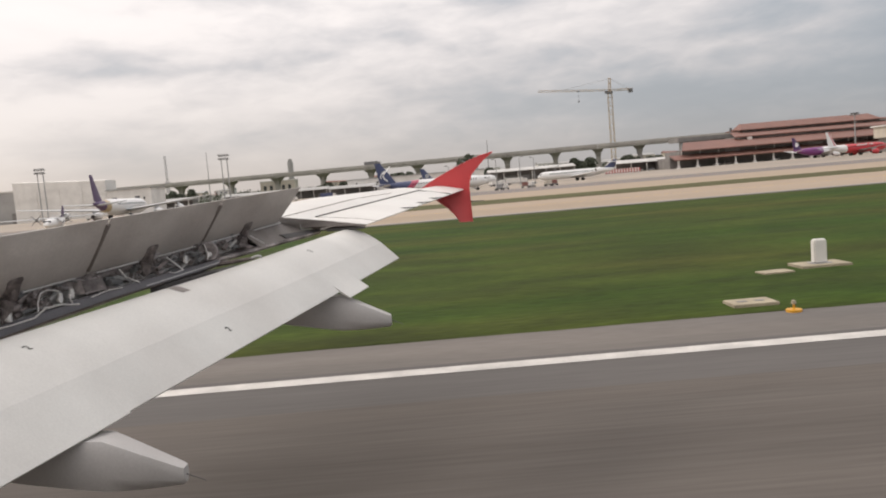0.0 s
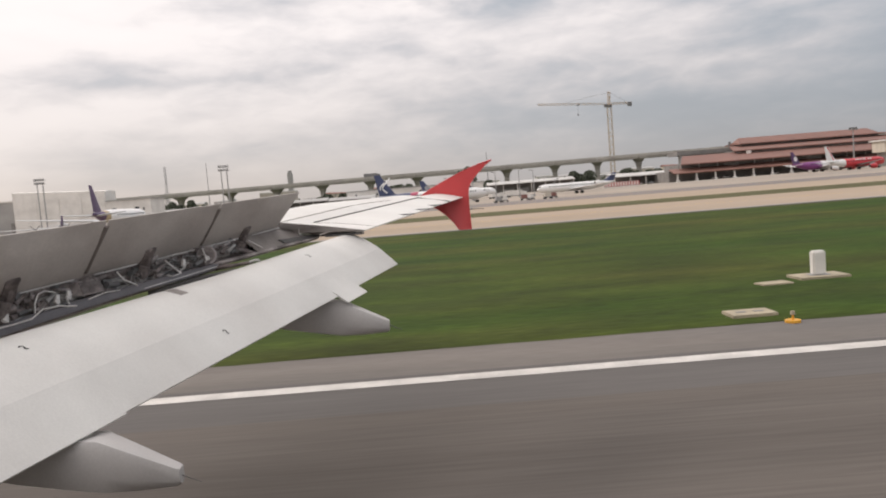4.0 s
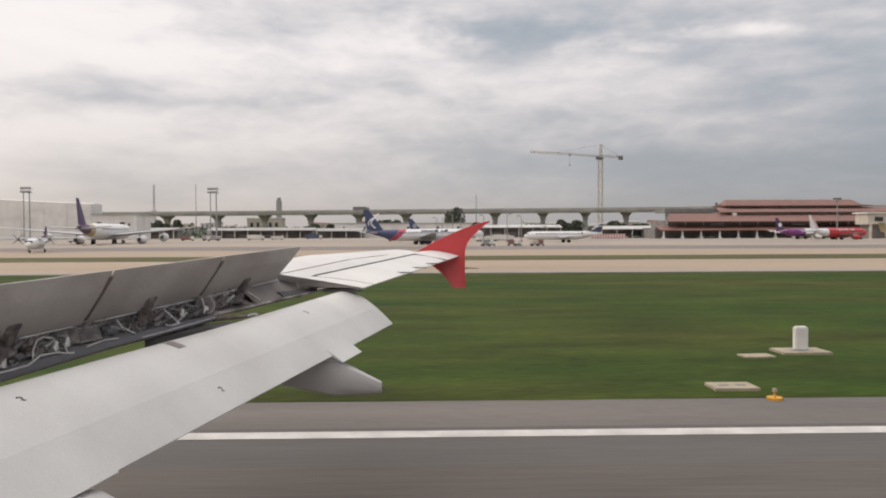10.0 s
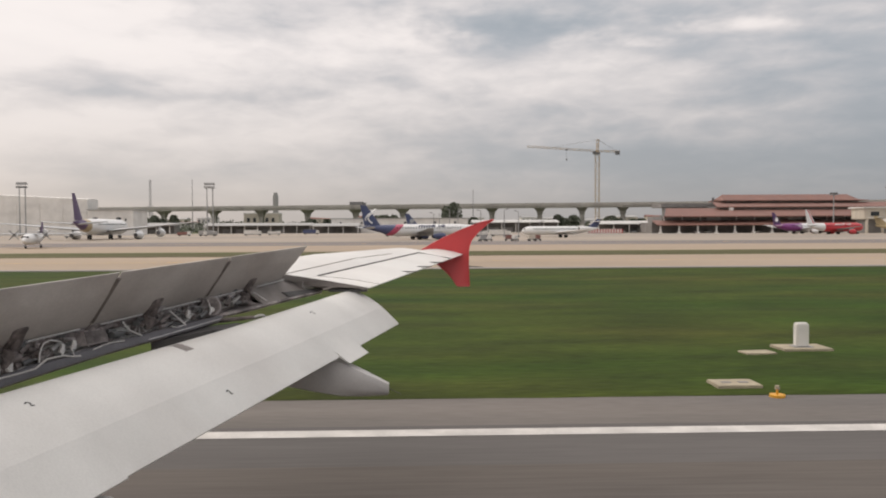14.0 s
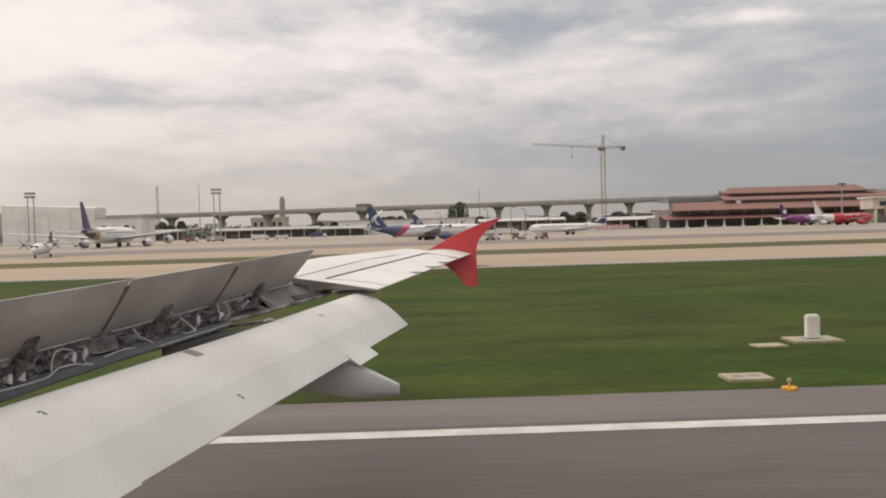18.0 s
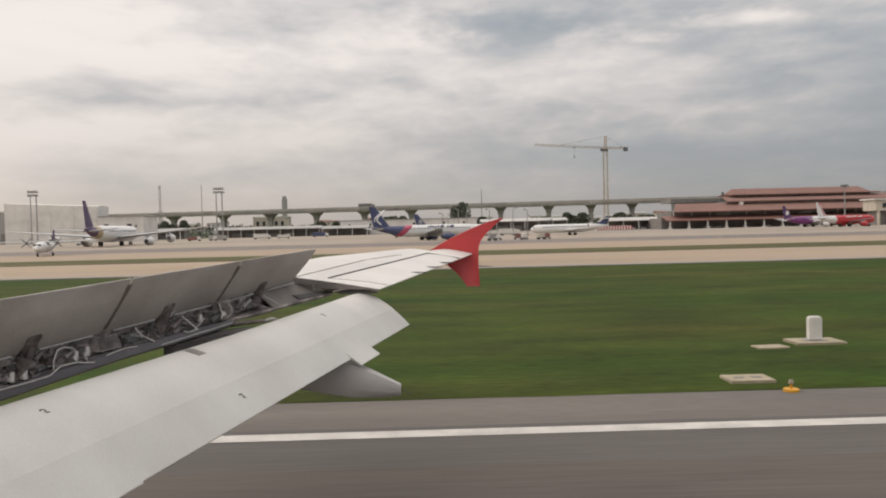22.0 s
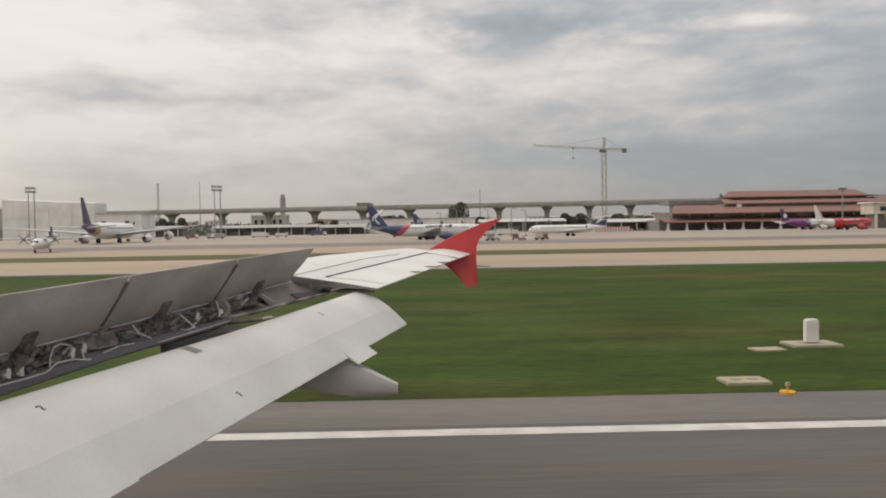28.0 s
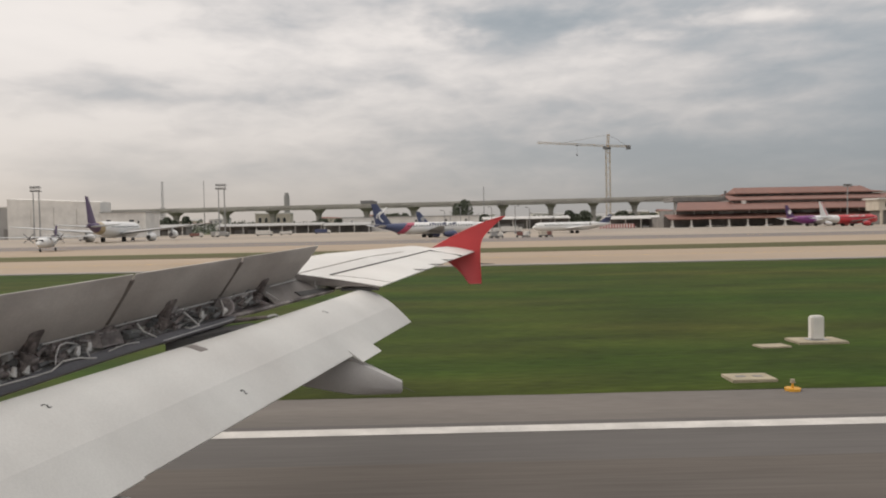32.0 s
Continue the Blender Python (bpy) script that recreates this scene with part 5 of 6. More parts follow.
def pier_building():
    p = thing("boarding_pier", "cream two-storey boarding pier with dark openings", "pier building", (222, 374, 0))
    part("upper_storey", boxes((0, 66, 4, 16, 7.0, 12.5), bevel=0.2), WALL_CREAM, p)
    part("roof", boxes((-1, 67, 3, 17, 12.5, 13.2)), WALL_WHITE, p, "pale flat roof")
    # shade of the open level is put into this block's colour
    part("lower_storey", boxes((2, 66, 7, 15, -0.29, 7.0)), SHADE_DARK, p, "open ground level in painted shade")
    for i in range(8):
        x = 1 + i * 8
        part("column", boxes((x, x + 1.0, 4, 5, -0.29, 7.0)), WALL_CREAM, p)
        part("window", boxes((x + 2.2, x + 6.4, 3.8, 4.3, 8.6, 10.8)), GLASS_DARK, p)
    for i in range(3):
        x = 6 + i * 24
        br = thing("boarding_bridge", "white boarding bridge on a steel leg", "boarding bridge", (222 + x, 374, 0), -70 - 4 * i, "boarding bridges at the pier")
        part("tunnel", boxes((0, 18, -1.6, 1.6, 4.2, 7.0), bevel=0.15), WALL_WHITE, br)
        part("cab", boxes((18, 22, -2.2, 2.2, 3.9, 7.3), bevel=0.3), WALL_GREY, br)
        part("leg", boxes((14, 14.8, -1.4, -0.8, 0.6, 4.2), (14, 14.8, 0.8, 1.4, 0.6, 4.2), (13.6, 15.2, -1.8, 1.8, 0.5, 0.9)), STEEL, br)
        part("wheel", rod(bmesh.new(), (14.4, -1.9, 0.5), (14.4, -1.4, 0.5), 0.5, 14), TYRE, br)
        part("wheel", rod(bmesh.new(), (14.4, 1.4, 0.5), (14.4, 1.9, 0.5), 0.5, 14), TYRE, br)


def hangars():
    h = thing("hangar", "large pale hangar with a flat roof", "hangar", (-263, 480, 0))
    rows = []
    for x, z in ((0, 25.1), (57.5, 22.2)):
        rows.append([Vector((x, 0, z)), Vector((x, 8, z + 0.5)), Vector((x, 16, z)), Vector((x, 16, -0.29)), Vector((x, 0, -0.29))])
    part("shell", loft(rows), WALL_WHITE, h)
    for i in range(4):
        part("hangar_door", boxes((1 + i * 14, 14.6 + i * 14, -0.35, 0.05, -0.29, 19)), WALL_WHITE, h, "pale sliding door panel")
    lean = thing("hangar_annex", "grey flat-roofed annex with a door opening in painted shade", "building", (-330, 490, 0))
    part("wall", boxes((0, 66, 0, 30, -0.29, 20.0)), WALL_GREY, lean)
    part("roof", boxes((-0.5, 66, -0.5, 30.5, 20.0, 20.8)), WALL_WHITE, lean, "pale roof edge")
    for i in range(3):
        # thin panel on the wall, coloured as the shade inside a doorway
        part("door_opening", boxes((59 - i * 20, 65 - i * 20, -0.1, 0.4, -0.29, 6.5)), SHADE_DARK, lean, "door opening in painted shade")
    w = thing("workshop_block", "white workshop with small dark windows", "building", (-201, 470, 0))
    part("wall", boxes((0, 27, 0, 24, -0.29, 15.2)), WALL_WHITE, w)
    part("roof", boxes((-0.6, 27.6, -0.6, 24.6, 15.2, 15.8)), WALL_GREY, w)
    for x in (3, 17):
        part("window", boxes((x, x + 2.8, -0.08, 0.3, 7.8, 10.8)), GLASS_DARK, w)
    part("window", boxes((22, 23, -0.08, 0.3, 8.6, 10.0)), GLASS_DARK, w)
    part("door", boxes((4, 9, -0.08, 0.3, -0.29, 5)), SHADE_DARK, w)


def long_sheds():
    for x0, x1, y, z, lab in ((-152, -78, 545, 6.6, "long low shed with a pale grey roof"), (-74, -43, 530, 6.0, "low shed with a pale roof and a dark open side"), (37, 97, 540, 8.0, "low shed with a pale roof"), (105, 142, 452, 6.4, "white canopy shelter with a front opening in painted shade"), (-300, -176, 545, 7.0, "long low shed with a dark open side")):
        s = thing("apron_shed", lab, "shed", (x0, y, 0))
        w = x1 - x0
        part("roof", loft([[Vector((x, yy, zz)) for yy, zz in ((-2, z - 0.9), (10, z + 0.9), (22, z - 0.9), (22, z - 1.3), (-2, z - 1.3))] for x in (-0.8, w + 0.8)]), WALL_GREY if x0 < -60 else ROOF_PALE, s, "pale metal roof")
        # the shed's inner shade is put into this wall's dark colour
        part("back_wall", boxes((0, w, 8, 21, -0.29, z - 1.2)), SHADE_DARK, s, "interior wall in painted shade")
        n = max(3, int(w / 9))
        for i in range(n + 1):
            x = i * (w - 0.5) / n
            part("post", boxes((x, x + 0.5, -0.6, -0.1, -0.29, z - 1.2)), WALL_WHITE, s)
        if w > 50:
            for i in range(n):
                if i % 3:
                    part("wall_panel", boxes((i * w / n + 1.2, (i + 1) * w / n - 1.0, 7.8, 8.05, 0, z * 0.45)), WALL_GREY, s)


def white_hall():
    h = thing("white_hall", "long low white hall with small dark openings", "building", (-64, 552, 0))
    part("wall", boxes((0, 98, 0, 18, -0.29, 10.0)), WALL_WHITE, h)
    part("roof", boxes((-0.6, 98.6, -0.6, 18.6, 10.0, 10.6)), WALL_GREY, h)
    for x, w in ((6, 1.2), (21, 1.2), (52, 1.6), (55, 1.6), (73, 2.0), (88, 1.4)):
        part("window", boxes((x, x + w, -0.1, 0.3, 6.4, 7.9)), GLASS_DARK, h)
    a = thing("arcaded_building", "pale building with a row of arched windows", "building", (-162, 708, 0))
    part("wall", boxes((0, 32, 0, 16, -0.29, 16.6)), WALL_CREAM, a)
    part("cornice", boxes((-0.5, 32.5, -0.5, 16.5, 16.6, 17.6)), WALL_WHITE, a, "pale cornice")
    for i in range(5):
        x = 3 + i * 5.6
        rows = [[Vector((x + 1.3 + math.cos(t) * 1.3, y, 12.0 + math.sin(t) * 1.3)) for t in np.linspace(0, math.pi, 9)] + [Vector((x, y, 9.0)), Vector((x + 2.6, y, 9.0))] for y in (-0.12, 0.2)]
        part("arched_window", loft(rows), GLASS_DARK, a)


def barrier():
    for i in range(13):
        x = 93.8 + i * 1.55
        b = thing("barrier_panel", "red and white striped barrier panel", "barrier", (x, 430, 0), 0, "striped barrier panels")
        part("white_board", boxes((0, 0.8, 0, 0.12, 0.2, 2.6)), WALL_WHITE, b)
        part("red_board", boxes((0.8, 1.5, 0, 0.12, 0.2, 2.6)), FENCE_STRIPE, b)
        part("foot", boxes((0.2, 1.3, -0.4, 0.5, -0.01, 0.2)), DARKSTEEL, b)


def mast(x, y, h, head="disc", label="tall grey apron floodlight mast"):
    m = thing("floodlight_mast", label, "light mast", (x, y, 0), 0, "apron floodlight masts")
    part("pole", rod(bmesh.new(), (0, 0, -0.29), (0, 0, h), 0.42, 10, 0.24), STEEL, m)
    if head == "disc":
        part("head_ring", rod(bmesh.new(), (0, 0, h - 0.5), (0, 0, h + 0.1), 1.7, 14, 2.1), DARKSTEEL, m, "round dark lamp ring")
        for i in range(8):
            a = i * math.pi / 4
            part("lamp", boxes((math.cos(a) * 2.0 - 0.35, math.cos(a) * 2.0 + 0.35, math.sin(a) * 2.0 - 0.35, math.sin(a) * 2.0 + 0.35, h - 1.2, h - 0.5)), STEEL, m)
    elif head == "twin":
        part("pole", rod(bmesh.new(), (3.2, 0, -0.29), (3.2, 0, h), 0.42, 10, 0.3), STEEL, m)
        part("frame", boxes((-1.4, 4.6, -0.6, 0.6, h - 0.3, h), (-1.4, 4.6, -0.6, 0.6, h + 1.6, h + 1.9)), DARKSTEEL, m)
        for i in range(5):
            for k in (0, 1):
                part("lamp", boxes((-1.3 + i * 1.2, -0.5 + i * 1.2, -0.9, -0.3, h + k * 1.9, h + 0.9 + k * 1.9)), STEEL, m)
    return m


red_terminal()
pier_building()
hangars()
long_sheds()
white_hall()
barrier()
mast(-221, 430, 27, "twin", "twin-pole apron floodlight frame")
mast(-118.5, 430, 26.4, "twin", "twin-pole apron floodlight frame")
mast(-206, 700, 48, "plain", "slim grey steel lighting pole")
mast(41, 600, 33, "plain", "slim grey steel lighting pole")
radio = thing("radio_mast", "slim lattice radio mast on a flared foot", "mast", (-250.5, 720, 0))
part("lattice", lattice(bmesh.new(), (0, 0, -0.29), (0, 0, 49), 1.3, 2.4, 0.12), STEEL, radio)
part("foot", lattice(bmesh.new(), (0, 0, -0.29), (0, 0, 25), 3.6, 4.0, 0.16), STEEL, radio)
for x_, y_, h_ in ((221, 405, 21.3), (250, 402, 25), (278, 398, 27), (308, 394, 28), (340, 400, 29), (372, 404, 30)):
    mast(x_, y_, h_)


def apron_lamp(x, y, h, side):
    g = thing("apron_lamp_post", "slim grey lamp post with a short arm", "lamp post", (x, y, 0), 0, "lamp posts on the apron")
    part("pole", rod(bmesh.new(), (0, 0, -0.02), (0, 0, h), 0.19, 8, 0.13), STEEL, g)
    part("arm", rod(bmesh.new(), (0, 0, h - 0.1), (side * 1.3, 0, h + 0.15), 0.08, 6), STEEL, g)
    part("lamp_head", boxes((side * 1.2 - 0.45, side * 1.2 + 0.45, -0.3, 0.3, h + 0.05, h + 0.32), bevel=0.06), DARKSTEEL, g)
    part("foot", boxes((-0.5, 0.5, -0.5, 0.5, -0.02, 0.7), bevel=0.05), WALL_GREY, g, "pale concrete foot")


for i, (x_, h_) in enumerate(((5.1, 9.6), (7.3, 9.4), (11.3, 11.0), (14.6, 11.1), (23.5, 10.6), (32.7, 10.9), (38.3, 10.2), (46.5, 6.0))):
    apron_lamp(x_, 300, h_, 1 if i % 2 else -1)


def ground_cart(x, y, turn, material, label):
    c = thing("ground_cart", label, "cart", (x, y, 0), turn, "ground carts")
    part("bed", boxes((-1.3, 1.3, -0.7, 0.7, 0.45, 0.65), bevel=0.03), DARKSTEEL, c)
    part("unit", boxes((-1.0, 0.9, -0.62, 0.62, 0.65, 1.75), bevel=0.08), material, c)
    part("tow_bar", rod(bmesh.new(), (1.3, 0, 0.5), (2.5, 0, 0.25), 0.05, 6), STEEL, c)
    for wx in (-0.9, 0.9):
        for sd in (-1, 1):
            part("wheel", rod(bmesh.new(), (wx, sd * 0.6, 0.26), (wx, sd * 0.8, 0.26), 0.26, 12), TYRE, c, "black tyre")


for x_, y_, t_, m_ in ((18.3, 226, 20, WALL_GREY), (20.5, 229, 80, WALL_WHITE), (26.6, 231, -10, BRICK_RED), (28.0, 228, 60, WALL_WHITE), (33.0, 227, 10, WALL_CREAM), (35.2, 230, 95, BRICK_RED)):
    ground_cart(x_, y_, t_, m_, "small red ground power cart" if m_ is BRICK_RED else "small pale ground power cart")


# ---- vehicles on the apron ----
def service_truck(x, y, turn, material, label, long=False):
    v = thing("service_truck", label, "truck", (x, y, 0), turn, "service vehicles on the apron")
    n = 7.5 if long else 5.0
    part("body", boxes((0, n, -1.15, 1.15, 0.7, 2.9 if long else 2.1), bevel=0.08), material, v)
    part("cab", boxes((n + 0.1, n + 1.9, -1.1, 1.1, 0.6, 2.4), bevel=0.18), WALL_WHITE, v)
    part("windscreen", boxes((n + 1.86, n + 1.93, -0.95, 0.95, 1.5, 2.2)), GLASS_DARK, v)
    part("chassis", boxes((0.1, n + 1.7, -0.9, 0.9, 0.45, 0.72)), DARKSTEEL, v)
    for wx in (1.0, n + 0.9):
        for s in (-1, 1):
            part("wheel", rod(bmesh.new(), (wx, s * 0.85, 0.42), (wx, s * 1.12, 0.42), 0.42, 14), TYRE, v, "black tyre")
    return v


RED_T, BLUE_T = "red service truck with a white cab", "blue service truck with a white cab"
GREY_T = "grey service truck with a white cab"
WHITE_T = "white service truck parked on the apron"
for x_, y_, t_, m_, l_, long_ in ((-116, 405, 0, WALL_GREY, GREY_T, True), (-128, 408, 4, BRICK_RED, RED_T, False), (-106, 402, 176, WALL_GREY, GREY_T, False),
                                  (-96, 420, 0, WALL_WHITE, WHITE_T, True), (-84, 424, 10, WALL_WHITE, WHITE_T, False), (-70, 460, 0, JET_BLUE, BLUE_T, True),
                                  (23, 330, 30, WALL_WHITE, WHITE_T, False), (30, 335, 0, WALL_WHITE, WHITE_T, True), (38, 338, 178, WALL_WHITE, WHITE_T, False),
                                  (-16, 345, 10, WALL_WHITE, WHITE_T, False), (226, 318, 0, JET_BLUE, BLUE_T, False), (-158, 345, 20, WALL_WHITE, WHITE_T, False)):
    service_truck(x_, y_, t_, m_, l_, long_)


def hedge():
    rng = random.Random(21)
    verts, faces = [], []
    for i in range(5200):
        x = rng.uniform(-560, 420)
        y = 640 - x * 0.21 + rng.uniform(-10, 4)
        h = 4.2 + 3.0 * noise.noise((x * 0.03, 2.0, 0.0)) + 1.5 * noise.noise((x * 0.15, 5.0, 0.0))
        c = Vector((x, y - 40, rng.uniform(0.3, 1.0) * max(h, 2.0)))
        s = rng.uniform(0.6, 1.3)
        q = Euler((rng.uniform(0, 6), rng.uniform(0, 6), rng.uniform(0, 6))).to_matrix()
        k = len(verts)
        verts.extend(tuple(c + q @ Vector(p)) for p in ((-s, -s * 0.5, 0), (s, -s * 0.5, 0.1), (s * 0.7, s * 0.6, 0), (-s * 0.6, s * 0.7, -0.1)))
        faces.append((k, k + 1, k + 2, k + 3))
    me = bpy.data.meshes.new("shrub_belt")
    me.from_pydata(verts, [], faces)
    me.materials.append(LEAF)
    tagged(new("shrub_belt", me), "uneven belt of dull green shrubs beyond the apron", "shrubs", kind="stuff")


hedge()


def parked_car(x, y, turn, material, label):
    c = thing("parked_car", label, "car", (x, y, 0), turn, "cars by the shelter")
    part("body", boxes((-2.1, 2.1, -0.85, 0.85, 0.35, 0.95), bevel=0.15), material, c)
    part("cabin", loft([[Vector((x_ * k, y_ * k, z)) for x_, y_ in ((-1.4, -0.78), (1.1, -0.78), (1.1, 0.78), (-1.4, 0.78))] for k, z in ((1.0, 0.94), (0.78, 1.45))]), GLASS_DARK, c, "dark car windows")
    for wx in (-1.3, 1.3):
        for s in (-1, 1):
            part("wheel", rod(bmesh.new(), (wx, s * 0.7, 0.31), (wx, s * 0.88, 0.31), 0.31, 14), TYRE, c, "black tyre")


for i, (x_, y_, m_) in enumerate(((118, 448, WALL_WHITE), (125, 449, JET_GREY), (153.5, 421, WALL_WHITE), (159.5, 422, WALL_WHITE), (186, 421, WALL_WHITE))):
    parked_car(x_, y_, 4 * i, m_, "white parked car near the shelter" if m_ is WALL_WHITE else "grey parked car near the shelter")


# ---- the rest of the airport, farther along the runway ----
def white_terminal(x0, y0, bays, label):
    t = thing("white_terminal", label, "terminal building", (x0, y0, 0))
    w = bays * 24.0
    part("ground_floor", boxes((0, w, 9, 44, -0.29, 5.5)), SHADE_DARK, t, "dark glazed ground floor")
    part("roof", loft([[Vector((x, y, z)) for y, z in ((-2, 14.2), (20, 15.6), (46, 15.2), (46, 14.4), (-2, 13.4))] for x in (-1, w + 1)]), WALL_WHITE, t, "white flat roof with a deep edge")
    part("rear_block", boxes((0, w * 0.8, 26, 44, 14.8, 22.0), bevel=0.2), WALL_WHITE, t, "white set-back upper block")
    for i in range(bays):
        x = i * 24.0
        part("glass_wall", boxes((x + 0.5, x + 23.5, 6, 44, 5.6, 13.6)), GLASS_DARK, t, "dark glazed upper floor")
        part("column", boxes((x - 0.5, x + 0.5, 1.2, 2.4, -0.29, 13.6)), WALL_WHITE, t)
        if i % 4 != 3:
            part("balcony", boxes((x, x + 24, 2, 6, 8.6, 9.6)), WALL_WHITE, t, "white balcony front")
            part("balcony", boxes((x, x + 24, 2, 6, 4.6, 5.5)), WALL_WHITE, t, "white balcony front")
            for k in (8, 16):
                part("post", boxes((x + k, x + k + 0.5, 2.4, 2.9, -0.29, 4.6)), WALL_WHITE, t)
        for k in (0, 12):
            pane = [[Vector((x + k + u, y, z)) for y, z in ((12, 15.1), (17, 18.6), (17.4, 18.6), (17.4, 15.2))] for u in (0.6, 11.2)]
            part("sloping_pane", loft(pane), GLASS_DARK, t, "dark sloping roof glazing")
        part("roof_light", boxes((x + 6, x + 15, 28, 36, 21.9, 23.6), bevel=0.2), WALL_GREY, t, "boxy grey roof light")
    return t


def storeyed_terminal(x0, y0, bays):
    """Three open storeys behind a white frame, under a long red-brown roof edge."""
    t = thing("storeyed_terminal", "three-storey terminal with a white frame and red-brown roof", "terminal building", (x0, y0, 0))
    w = bays * 9.0
    part("core", boxes((0, w, 5, 34, -0.29, 13.0)), SHADE_DARK, t, "dark set-back storeys")
    part("roof", loft([[Vector((x, y, z)) for y, z in ((-1.6, 13.0), (7, 16.2), (36, 16.2), (36, 13.0), (0, 12.6))] for x in (-1.5, w + 1.5)]), ROOF_RED, t, "red-brown roof edge")
    part("upper_hall", boxes((w * 0.45, w - 8, 30, 50, 15.0, 20.0), bevel=0.2), WALL_CREAM, t, "cream upper hall")
    for z in (4.1, 8.4):
        part("floor_band", boxes((0, w, 0.2, 5, z, z + 0.7)), WALL_WHITE, t, "white floor band")
    for i in range(bays):
        x = i * 9.0
        part("column", boxes((x, x + 0.9, 0, 1.0, -0.29, 12.6)), WALL_WHITE, t, "white column")
        part("window", boxes((x + 1.5, x + 8.4, 4.7, 5.1, 9.8, 12.3)), GLASS_DARK, t)
        part("window", boxes((x + 1.5, x + 8.4, 4.7, 5.1, 5.4, 7.9)), GLASS_DARK, t)
        if i % 5 == 2:
            part("roof_vent", boxes((x, x + 3, 36, 39, 19.9, 21.6), bevel=0.2), DARKSTEEL, t, "dark roof vent")
    return t


def floodlight_cluster(owner, x, y, z):
    """A short pole with a stack of lamps, standing on a roof."""
    m = part("floodlight_pole", rod(bmesh.new(), (x, y, z), (x, y, z + 7), 0.22, 8), STEEL, owner)
    for k in range(3):
        part("lamp", boxes((x - 0.9, x + 0.9, y - 0.7, y - 0.1, z + 4.4 + k, z + 5.1 + k)), DARKSTEEL, m)


def gate_house(x, y, label, wide=64.0, tower=False):
    g = thing("gate_house", label, "gate building", (x, y, 0))
    part("block", boxes((0, wide, 4, 30, -0.29, 15), bevel=0.25), WALL_WHITE, g)
    part("upper_front", boxes((0, wide, 0, 4, 6.2, 15), bevel=0.15), WALL_WHITE, g)
    half = wide / 2
    for x0, x1 in ((4.0, half - 5.5), (half + 5.5, wide - 4.0)):
        part("window_band", boxes((x0, x1, -0.12, 0.3, 9.0, 12.6)), GLASS_DARK, g, "long dark window band")
        n = int((x1 - x0) // 8)
        for i in range(n):
            # flat panel coloured as the shade within an open bay
            part("garage_opening", boxes((x0 + i * 8, x0 + 6.6 + i * 8, 3.85, 4.3, -0.29, 4.8)), SHADE_DARK, g, "bay opening in painted shade")
            part("column", boxes((x0 + i * 8 - 1.1, x0 + i * 8 - 0.2, 0.1, 1.0, -0.29, 6.2)), WALL_WHITE, g)
    for z in (3.6, 7.4):
        for u in (-3.0, 1.2):
            part("window", boxes((half + u, half + u + 1.8, -0.1, 0.3, z, z + 1.7)), GLASS_DARK, g)
    part("parapet", boxes((-0.3, wide + 0.3, -0.3, 30.3, 15, 15.9)), WALL_WHITE, g)
    for u in (3.0, 7.0, wide - 5.0, wide - 9.0):
        floodlight_cluster(g, u, 8, 15.9)
    if tower:
        part("stem", boxes((half - 6, half + 6, 2, 14, 15, 20)), WALL_WHITE, g)
        for u in (-4.6, -1.0, 2.6):
            part("window", boxes((half + u, half + u + 2.0, 1.9, 2.3, 16.9, 18.8)), GLASS_DARK, g)
        rows = [[Vector((half + math.cos(a) * r, 8 + math.sin(a) * r, z)) for a in (math.pi / 4 * k + math.pi / 8 for k in range(8))] for r, z in ((6.6, 20), (7.6, 23.5), (7.9, 23.5), (7.9, 24.2))]
        part("control_cab", loft(rows), GLASS_DARK, g, "dark glazed eight-sided cab")
        part("cab_roof", rod(bmesh.new(), (half, 8, 24.2), (half, 8, 25.0), 8.3, 8, 7.6), WALL_WHITE, g)
    return g


def control_tower(x, y):
    c = thing("control_tower", "white control tower with stacked decks and aerials", "tower", (x, y, 0))
    part("base", boxes((-8, 8, -8, 8, -0.29, 18)), WALL_WHITE, c)
    for i, r in enumerate((8.5, 7.5, 6.5)):
        part("deck", rod(bmesh.new(), (0, 0, 18 + i * 4.2), (0, 0, 19.2 + i * 4.2), r, 12), WALL_WHITE, c)
        part("glazing", rod(bmesh.new(), (0, 0, 19.2 + i * 4.2), (0, 0, 22.2 + i * 4.2), r - 1.4, 12), GLASS_DARK, c)
    part("cab_roof", rod(bmesh.new(), (0, 0, 30.6), (0, 0, 31.6), 6.4, 12, 5.6), WALL_GREY, c)
    for i in range(4):
        part("aerial", rod(bmesh.new(), (-3 + 2 * i, 0, 31.6), (-3 + 2 * i, 0, 36 + i), 0.08, 5), STEEL, c)


def runway_exit(x, side):
    """A paved link over the grass with a curved yellow lead-off line."""
    slab("runway_exit", x, x + 52, GRASS_EDGE + 0.2, TAXI_EDGE - 2.4, 0.11, CONCRETE, "tan concrete link between runway and taxiway", "taxiway")
    bm = bmesh.new()
    rows = []
    for k in range(25):
        a = math.pi / 2 * k / 24
        c = Vector((x + 26 + side * 26 * math.sin(a), 22 + 60 * (1 - math.cos(a)) * 0.92, 0.116))
        n = Vector((math.cos(a), -side * math.sin(a), 0)) * 0.22
        rows.append((bm.verts.new(c - n), bm.verts.new(c + n)))
    for (p, q), (r, t) in zip(rows, rows[1:]):
        bm.faces.new((p, q, t, r))
    bmesh.ops.recalc_face_normals(bm, faces=bm.faces)
    tagged(part("lead_off_line", bm, YELLOW_PAINT), "curved yellow painted lead-off line", "line", kind="structure")


